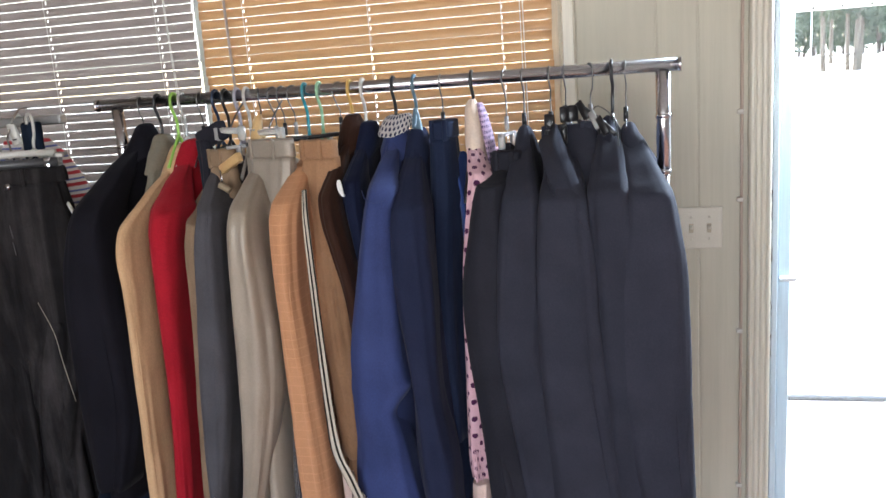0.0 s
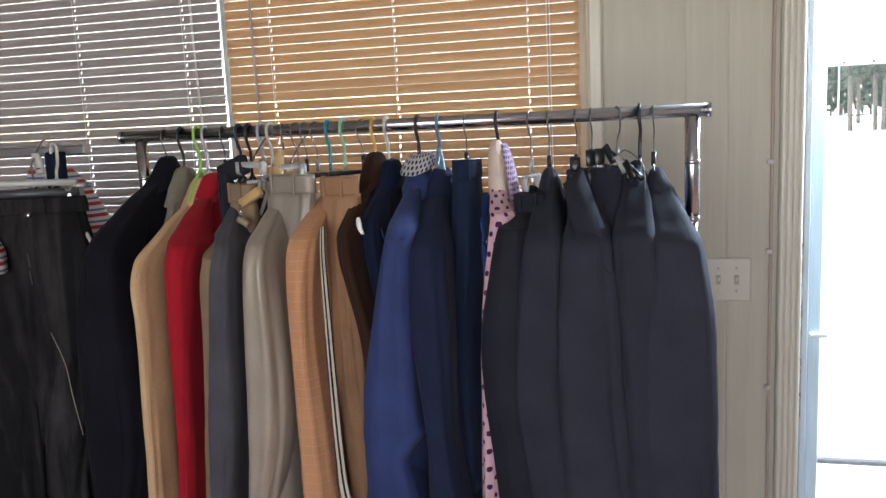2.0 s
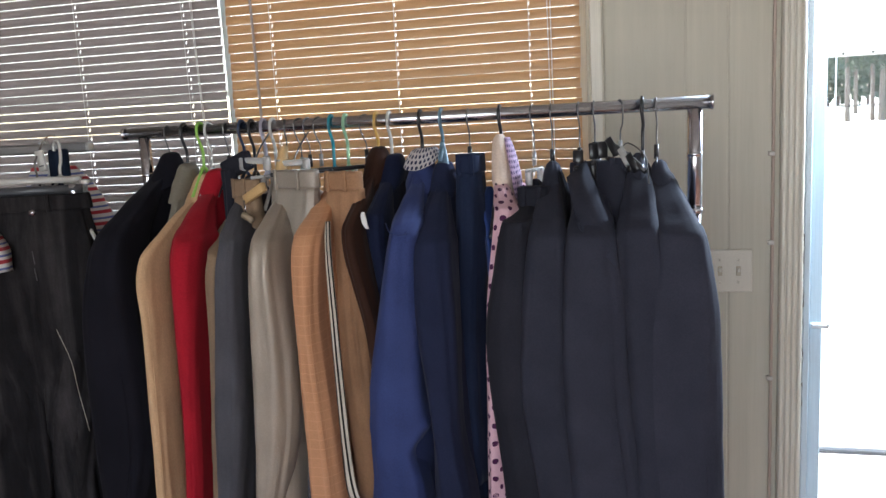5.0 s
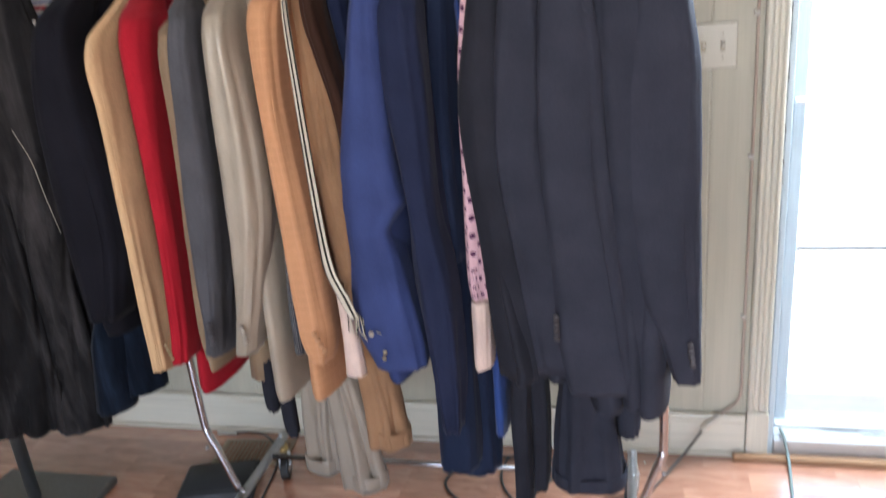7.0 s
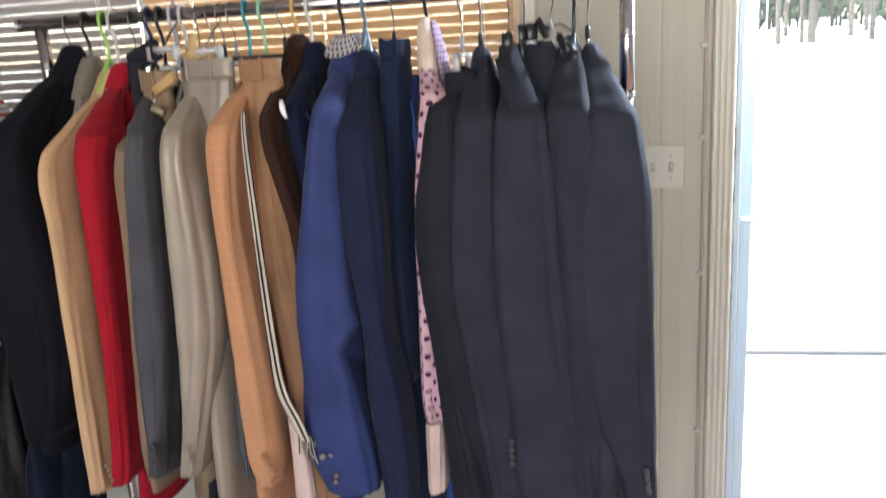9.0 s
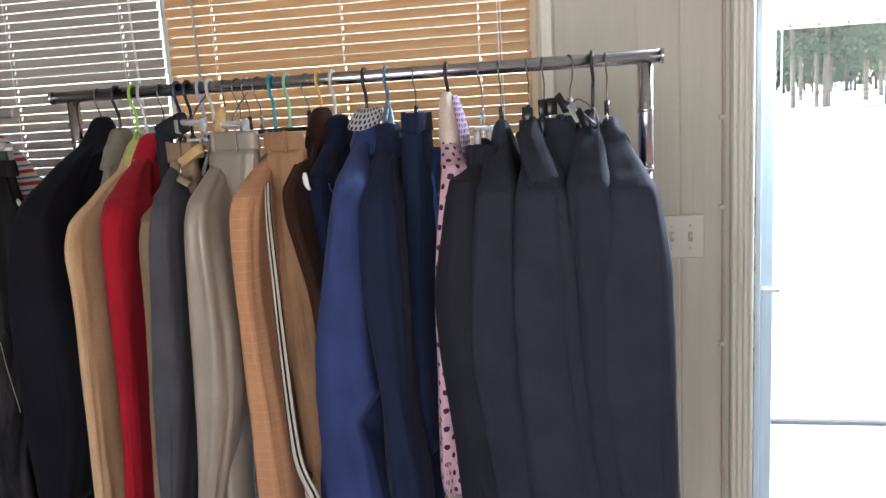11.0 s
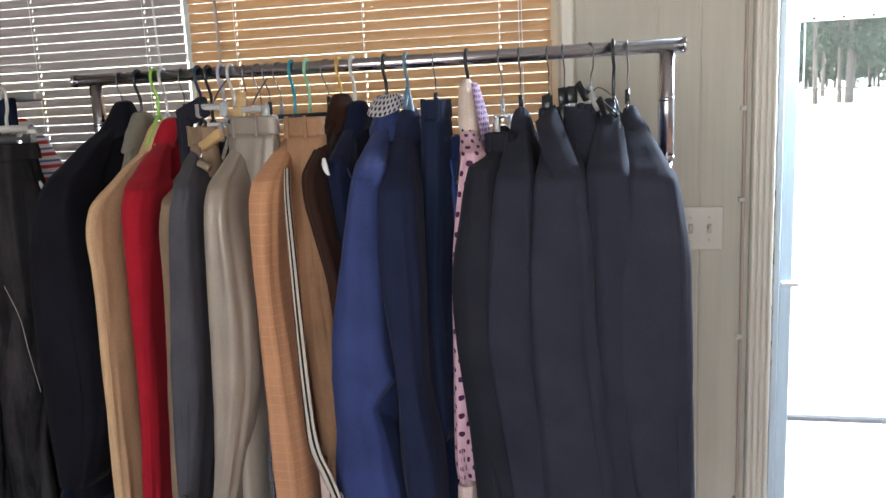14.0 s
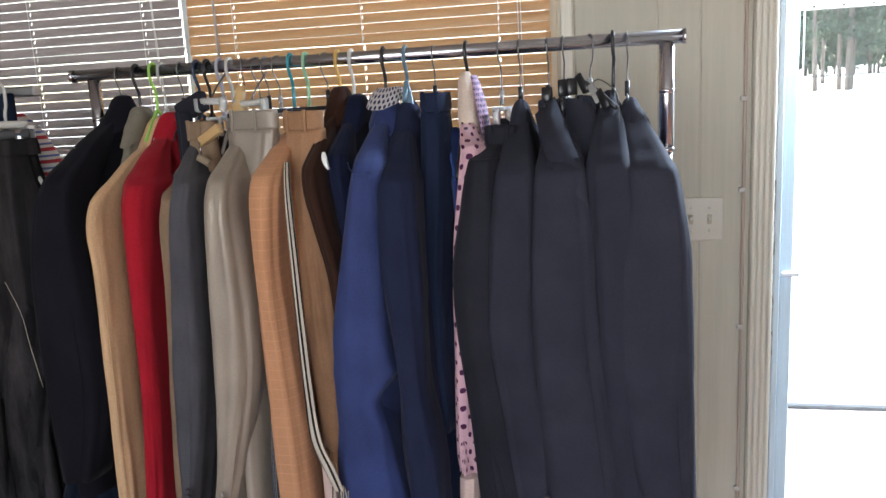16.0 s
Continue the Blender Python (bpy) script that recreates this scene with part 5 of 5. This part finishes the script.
for x, y, z, yw in ((0.406, 1.60, 1.560, 0), (0.436, 1.615, 1.572, 20), (0.453, 1.61, 1.574, 20)):
    cp = thing("trouser_clip", "black plastic trouser clip gripping a waistband", "clip", (x, y, z), "clips on the dark trousers")
    for k in (-1, 1):
        bm = box(-0.010, -0.002, -0.016, 0.010, 0.002, 0.016, 0.0018)
        bmesh.ops.transform(bm, matrix=pose(x, y + k * 0.006, z, k * 8, 0, yw), verts=bm.verts[:])
        part("jaw", bm, BLACKP, cp)
    part("spring", pipe([(x - 0.006, y, z), (x + 0.006, y, z)], 0.004, 8, 1, smooth_path=False), WIRE, cp)

# trousers
trousers("grey_trousers", "grey trousers with turned-up hems on clear clips", GREYT,
         [(-0.176, 1.545, 1.562, 0.072, 0.018), (-0.182, 1.55, 1.40, 0.064, 0.030), (-0.19, 1.56, 1.15, 0.058, 0.038), (-0.18, 1.60, 0.80, 0.06, 0.04)],
         [[(-0.20, 1.62, 0.6, 0.042, 0.035), (-0.215, 1.62, 0.42, 0.045, 0.038), (-0.222, 1.62, 0.30, 0.046, 0.038)], [(-0.14, 1.60, 0.6, 0.042, 0.035), (-0.12, 1.60, 0.42, 0.050, 0.038), (-0.108, 1.60, 0.275, 0.052, 0.040)]], 21.0, -26, cuff=0.04)
trousers("camel_trousers", "camel brown trousers with turned-up hems", CAMEL,
         [(-0.062, 1.53, 1.556, 0.048, 0.018), (-0.066, 1.53, 1.42, 0.048, 0.028), (-0.066, 1.54, 1.2, 0.045, 0.034), (-0.045, 1.56, 0.85, 0.045, 0.04)],
         [[(-0.04, 1.58, 0.65, 0.046, 0.04), (-0.035, 1.60, 0.5, 0.046, 0.04), (-0.030, 1.60, 0.40, 0.046, 0.04)]], 22.0, -22, cuff=0.045)
trousers("taupe_trousers", "taupe trousers folded over a wooden clamp hanger", TAUPE,
         [(-0.300, 1.57, 1.545, 0.042, 0.018), (-0.300, 1.57, 1.42, 0.038, 0.028), (-0.30, 1.58, 1.2, 0.03, 0.03), (-0.30, 1.6, 0.9, 0.03, 0.03)],
         [[(-0.32, 1.6, 0.75, 0.03, 0.03), (-0.335, 1.6, 0.57, 0.028, 0.03)]], 23.0, -30, fold=0.003)
trousers("navy_trousers", "navy trousers hung by the waist from black clips", NAVY2,
         [(0.189, 1.60, 1.577, 0.027, 0.050), (0.188, 1.60, 1.42, 0.029, 0.07), (0.178, 1.60, 1.2, 0.033, 0.085), (0.178, 1.60, 0.9, 0.04, 0.085)],
         [[(0.165, 1.55, 0.7, 0.044, 0.07), (0.163, 1.54, 0.5, 0.046, 0.07), (0.160, 1.54, 0.405, 0.045, 0.065)], [(0.192, 1.60, 0.7, 0.046, 0.07), (0.192, 1.60, 0.5, 0.047, 0.065), (0.190, 1.60, 0.354, 0.046, 0.062)]], 24.0, 0, fold=0.005)
trousers("black_trousers", "slim black trousers on clear clips", BLACK2,
         [(0.322, 1.56, 1.51, 0.03, 0.03), (0.33, 1.56, 1.3, 0.03, 0.05), (0.33, 1.58, 1.0, 0.03, 0.05), (0.32, 1.6, 0.75, 0.03, 0.05)],
         [[(0.298, 1.58, 0.55, 0.021, 0.05), (0.296, 1.58, 0.4, 0.019, 0.05), (0.293, 1.58, 0.25, 0.018, 0.05)], [(0.335, 1.61, 0.55, 0.020, 0.05), (0.335, 1.61, 0.4, 0.019, 0.05), (0.330, 1.61, 0.305, 0.018, 0.05)]], 25.0, 0, square=4.0, fold=0.003)
trousers("wide_black_trousers", "wide black trousers with turned-up hems", SOFTBLACK,
         [(0.410, 1.62, 1.55, 0.022, 0.04), (0.42, 1.60, 1.4, 0.03, 0.07), (0.43, 1.60, 1.1, 0.035, 0.07), (0.44, 1.60, 0.75, 0.04, 0.07)],
         [[(0.437, 1.60, 0.58, 0.056, 0.06), (0.441, 1.60, 0.45, 0.072, 0.06), (0.444, 1.60, 0.325, 0.080, 0.06)]], 26.0, 0, cuff=0.035)
trousers("charcoal_trousers", "charcoal trousers with the hem showing under a jacket", SOFTBLACK,
         [(0.483, 1.64, 1.555, 0.022, 0.04), (0.49, 1.64, 1.4, 0.03, 0.07), (0.50, 1.65, 1.1, 0.03, 0.07), (0.52, 1.65, 0.75, 0.03, 0.07)],
         [[(0.53, 1.63, 0.6, 0.03, 0.05), (0.53, 1.62, 0.45, 0.026, 0.045)]], 27.0, 0, fold=0.003)
trousers("dark_jeans", "dark indigo jeans with cream stitching under a black jacket", INDIGO,
         [(-0.60, 1.66, 1.45, 0.03, 0.05), (-0.62, 1.65, 1.2, 0.035, 0.07), (-0.65, 1.62, 0.95, 0.04, 0.07), (-0.66, 1.6, 0.8, 0.045, 0.06)],
         [[(-0.70, 1.56, 0.7, 0.038, 0.05), (-0.715, 1.55, 0.6, 0.036, 0.05), (-0.735, 1.55, 0.49, 0.034, 0.05)], [(-0.66, 1.60, 0.7, 0.04, 0.05), (-0.665, 1.60, 0.6, 0.042, 0.05), (-0.67, 1.60, 0.525, 0.044, 0.05)]], 28.0, -30, fold=0.003)

for nm, thing_name, x, y, z, m, roll in (("pocket_welt", "grey_trousers", -0.150, 1.508, 1.434, GREYT, 4), ("pocket_welt", "camel_trousers", -0.054, 1.500, 1.432, CAMEL, 6)):
    bm = box(-0.019, -0.003, -0.0035, 0.019, 0.003, 0.0035, 0.0015)
    bmesh.ops.transform(bm, matrix=pose(x, y, z, 0, roll, -24), verts=bm.verts[:])
    part(nm, bm, m, bpy.data.objects[thing_name])
# striped scarf with fringe, and a pink strip below it
sc = thing("striped_scarf", "cream scarf with thin black stripes and a fringe", "scarf", (-0.04, 1.44, 0.7), "garments on the rack")
path = [(-0.070, 1.45, 1.465), (-0.065, 1.428, 1.41), (-0.056, 1.408, 1.30), (-0.052, 1.403, 1.16), (-0.047, 1.400, 1.02), (-0.040, 1.400, 0.93), (-0.020, 1.402, 0.872), (-0.004, 1.405, 0.825)]
part("strip", drape([(x, y, z, w, 0.006) for (x, y, z), w in zip(path, (0.003, 0.005, 0.007, 0.008, 0.010, 0.013, 0.015, 0.012))], 20, 6, 0.002, 31.0, -20), SCARF, sc)
rng = random.Random(4)
for i in range(11):
    x = -0.022 + i * 0.0030
    part("tassel", pipe([(x, 1.42, 0.855 - i * 0.004), (x + rng.uniform(-0.003, 0.005), 1.418, 0.82 - i * 0.004), (x + rng.uniform(-0.006, 0.008), 1.42, 0.785 - i * 0.002)], 0.0011, 5, 3), CREAMTH if i % 3 else LININGDARK, sc)
pk = thing("pink_lining", "pale pink lining hanging below the striped scarf", "lining", (-0.03, 1.43, 0.66), "garments on the rack")
part("strip", drape([(-0.038, 1.44, 0.86, 0.010, 0.012), (-0.032, 1.44, 0.78, 0.016, 0.014), (-0.030, 1.44, 0.70, 0.020, 0.014), (-0.030, 1.44, 0.672, 0.021, 0.014)], 18, 4, 0.004, 6.6, -15), PINK, pk)
pl = thing("plaid_shirt", "dark plaid shirt between the silver and camel jackets", "shirt", (-0.17, 1.55, 0.7), "garments on the rack")
part("body", drape([(-0.17, 1.60, 1.40, 0.012, 0.06), (-0.165, 1.58, 1.1, 0.014, 0.08), (-0.168, 1.54, 0.85, 0.016, 0.08), (-0.172, 1.54, 0.70, 0.016, 0.08)], 18, 5, 0.004, 8.8), PLAID, pl)
for i, (x, z0, z1) in enumerate(((-0.318, 0.75, 0.485), (-0.275, 0.72, 0.415))):
    st = thing("black_scarf", "narrow black scarf end hanging below the jackets", "scarf", (x, 1.58, z1), "black scarves")
    part("strip", drape([(x - 0.01, 1.6, z0, 0.014, 0.02), (x - 0.004, 1.59, (z0 + z1) / 2, 0.017, 0.02), (x, 1.58, z1 + 0.03, 0.017, 0.02), (x + 0.004, 1.58, z1, 0.012, 0.018)], 14, 5, 0.004, 3.0 + i), BLACK2, st)

# wooden clamp hanger over the taupe trousers
cl = thing("clamp_hanger", "pale wooden clamp hanger holding taupe trousers", "hanger", (-0.30, 1.53, 1.49), "hangers on the rack")
bm = box(-0.036, -0.007, -0.010, 0.036, 0.007, 0.010, 0.003, segments=2)
bmesh.ops.transform(bm, matrix=pose(-0.262, 1.53, 1.518, 0, -24, -25), verts=bm.verts[:])
part("jaw", bm, WOOD, cl)
part("wing_nut", pipe([(-0.285, 1.515, 1.475), (-0.27, 1.512, 1.468), (-0.262, 1.512, 1.462)], 0.008, 8, 3), VENT, cl)
part("screw", pipe([(-0.283, 1.52, 1.505), (-0.279, 1.516, 1.478)], 0.002, 6, 1, smooth_path=False), CHROME, cl)

for x0, x1, z, sl in ((-0.322, -0.232, 1.584, 0.004), (-0.236, -0.142, 1.576, -0.003)):
    ch = thing("trouser_hanger", "clear plastic trouser hanger bar with end clips", "hanger", ((x0 + x1) / 2, 1.575, z), "hangers on the rack")
    bm = box(-(x1 - x0) / 2, -0.004, -0.007, (x1 - x0) / 2, 0.004, 0.007, 0.003)
    bmesh.ops.transform(bm, matrix=pose((x0 + x1) / 2, 1.572, z, 0, sl * 600, -22), verts=bm.verts[:])
    part("bar", bm, CLEARP, ch)
    for x in (x0 + 0.010, x1 - 0.010):
        bm = box(-0.009, -0.007, -0.022, 0.009, 0.007, 0.010, 0.004)
        bmesh.ops.transform(bm, matrix=pose(x, 1.572 - (x - (x0 + x1) / 2) * 0.4, z, 0, 0, -22), verts=bm.verts[:])
        part("clip", bm, CLEARP, ch)
    part("stem", pipe([((x0 + x1) / 2, 1.572, z), ((x0 + x1) / 2 + 0.004, 1.60, z + 0.03), ((x0 + x1) / 2 + 0.004, 1.655, z + 0.062)], 0.002, 6, 3), WIRE, ch)
wh = thing("wooden_hanger", "pale wooden hanger end between the trousers", "hanger", (-0.222, 1.585, 1.55), "hangers on the rack")
part("arm", drape([(-0.218, 1.60, 1.612, 0.006, 0.008), (-0.220, 1.595, 1.60, 0.010, 0.009), (-0.222, 1.585, 1.57, 0.013, 0.010), (-0.226, 1.57, 1.535, 0.014, 0.010)], 14, 4, 0.0, 1.0), WOOD, wh)

# ---- garments on the second stand ----
G2 = "garments on the dark stand"
for i, (x, m, yw) in enumerate(((-0.93, WHITEP, 62), (-0.88, CLEARP, 70), (-0.85, WHITEP, 64))):
    hanger(x, m, i == 1, yw, 0.07, 0.17, "white plastic clip hanger on the dark stand" if m is WHITEP else "clear clip hanger on the dark stand", clips=CLEARP, top=1.632, y=1.73 - 0.03 * i, bar=True, group="hangers on the dark stand")
wb = thing("clip_hanger", "dark grey clip hanger bar with chrome clips", "hanger", (-0.87, 1.62, 1.53), "hangers on the dark stand")
a, b = Vector((-1.05, 1.545, 1.535)), Vector((-0.750, 1.618, 1.535))
part("bar", pipe([a, b], 0.011, 10, 1, smooth_path=False), DARKGREYP, wb)
part("upper_bar", pipe([a + Vector((0, 0.01, 0.025)), b + Vector((-0.01, 0.01, 0.022))], 0.008, 10, 1, smooth_path=False), WHITEP, wb)
part("hook", pipe([(-0.86, 1.61, 1.545), (-0.875, 1.62, 1.58), (-0.90, 1.65, 1.60), (-0.905, 1.70, 1.655), (-0.905, 1.735, 1.662)], 0.0025, 7, 4), CHROME, wb)
for p in (0.28, 0.93):
    c = a.lerp(b, p)
    bm = box(-0.009, -0.010, -0.028, 0.009, 0.010, 0.012, 0.003)
    bmesh.ops.transform(bm, matrix=pose(c.x, c.y, c.z, 0, 0, 14), verts=bm.verts[:])
    part("clip", bm, CHROME, wb)
bd = trousers("black_denim_trousers", "black denim trousers with painted fold highlights and wide legs on clips", BLACKDENIM,
              [(-0.888, 1.585, 1.525, 0.155, 0.030), (-0.888, 1.585, 1.38, 0.165, 0.045), (-0.89, 1.59, 1.15, 0.165, 0.055), (-0.90, 1.61, 0.96, 0.12, 0.030)],
              [[(-0.965, 1.583, 1.14, 0.085, 0.050), (-0.972, 1.581, 1.0, 0.096, 0.056), (-0.985, 1.58, 0.8, 0.100, 0.055), (-1.01, 1.58, 0.55, 0.11, 0.055), (-1.03, 1.58, 0.40, 0.115, 0.055)], [(-0.83, 1.60, 1.14, 0.085, 0.050), (-0.845, 1.605, 1.0, 0.085, 0.056), (-0.875, 1.62, 0.8, 0.080, 0.055), (-0.895, 1.63, 0.55, 0.085, 0.055), (-0.915, 1.63, 0.385, 0.09, 0.055)]], 41.0, 14, group=G2, fold=0.010, freq=2.0, sides=60, crease=0.014)
part("button", disc((-0.845, 1.556, 1.487), (0.2, -1, 0), 0.008, 0.006, 14), CHROME, bd)
part("stitching", pipe([(-0.815, 1.548, 1.211), (-0.775, 1.535, 1.14), (-0.765, 1.535, 1.065), (-0.753, 1.54, 0.965)], 0.0007, 5, 6), CREAMTH, bd)
for zz in (1.40, 1.36):
    part("fly_seam", pipe([(-0.842, 1.536, zz), (-0.838, 1.535, zz - 0.03)], 0.0009, 5, 2), GREYD, bd)
gs = thing("grey_shirt", "dark grey cotton shirt behind the denim trousers", "shirt", (-0.80, 1.70, 0.6), G2)
part("body", drape([(-0.83, 1.70, 1.3, 0.03, 0.04), (-0.81, 1.70, 1.0, 0.035, 0.05), (-0.80, 1.69, 0.8, 0.035, 0.05), (-0.80, 1.69, 0.62, 0.035, 0.05)], 20, 5, 0.006, 5.1), GREYD, gs)
pb = thing("printed_blouse", "red, white and navy printed blouse behind the denim", "blouse", (-0.95, 1.80, 1.1), G2)
part("body", drape([(-1.00, 1.83, 1.58, 0.06, 0.03), (-0.985, 1.83, 1.52, 0.10, 0.045), (-0.985, 1.83, 1.41, 0.15, 0.05), (-0.99, 1.80, 1.3, 0.14, 0.05), (-0.99, 1.80, 1.05, 0.13, 0.05)], 26, 5, 0.006, 6.1), REDPRINT, pb)
part("sleeve", drape([(-1.03, 1.60, 1.50, 0.025, 0.02), (-0.985, 1.535, 1.455, 0.045, 0.03), (-0.945, 1.510, 1.41, 0.055, 0.035), (-0.935, 1.505, 1.36, 0.050, 0.03)], 20, 5, 0.006, 7.1), REDPRINT, pb)
wc = thing("clip_tag", "white plastic hanger clip with a printed mark", "clip", (-0.897, 1.668, 1.59), "hangers on the dark stand")
bm = box(-0.011, -0.005, -0.026, 0.011, 0.005, 0.026, 0.003)
bmesh.ops.transform(bm, matrix=pose(-0.897, 1.668, 1.602, 0, -10, 10), verts=bm.verts[:])
part("jaw", bm, WHITEP, wc)
bm = box(-0.006, -0.0058, -0.014, 0.006, -0.0048, -0.011)
bmesh.ops.transform(bm, matrix=pose(-0.897, 1.668, 1.602, 0, -10, 10), verts=bm.verts[:])
part("mark", bm, DARKGREYP, wc, smooth=False)
nv = thing("folded_jeans", "dark blue denim folded over a hanger", "jeans", (-0.872, 1.72, 1.57), G2)
part("fold", drape([(-0.872, 1.70, 1.628, 0.020, 0.012), (-0.872, 1.70, 1.620, 0.024, 0.020), (-0.872, 1.70, 1.57, 0.024, 0.022), (-0.872, 1.70, 1.42, 0.022, 0.022)], 20, 4, 0.003, 9.1, 12), INDIGO, nv)


# ---- floor planks ----
def plank_mesh(length, width):
    bm = box(-length / 2, -width / 2, -0.0072, length / 2, width / 2, 0.0, 0.0003)
    me = bpy.data.meshes.new("plank")
    bm.to_mesh(me)
    bm.free()
    me.materials.append(FLOOR)
    return me


rng = random.Random(21)
lengths = [(w, plank_mesh(w - 0.0001, 0.0941)) for w in (0.29, 0.36, 0.43, 0.52)]
y = 2.2 - 0.047
while y > 0.35:
    x = -2.4 + rng.uniform(0.0, 0.3)
    while x < 2.1:
        w, me = rng.choice(lengths)
        p = new("plank", me)
        p.parent = floor
        p.location = (x + w / 2, y, rng.uniform(-0.0003, 0.0))
        x += w
    y -= 0.0942
bm = bmesh.new()
rest = y + 0.047
for i in range(int((rest + 2.9) / 0.0942)):
    box(-3.4, rest - (i + 1) * 0.0942, -0.0072, 2.9, rest - i * 0.0942 - 0.0007, 0.0, 0.0, bm)
for x0, x1 in ((-3.4, -2.24), (1.98, 2.9)):
    box(x0, rest, -0.0074, x1, 2.2, -0.0011, 0.0, bm)
tagged(part("planks_beyond", bm, FLOOR, floor, smooth=False), kind="stuff")
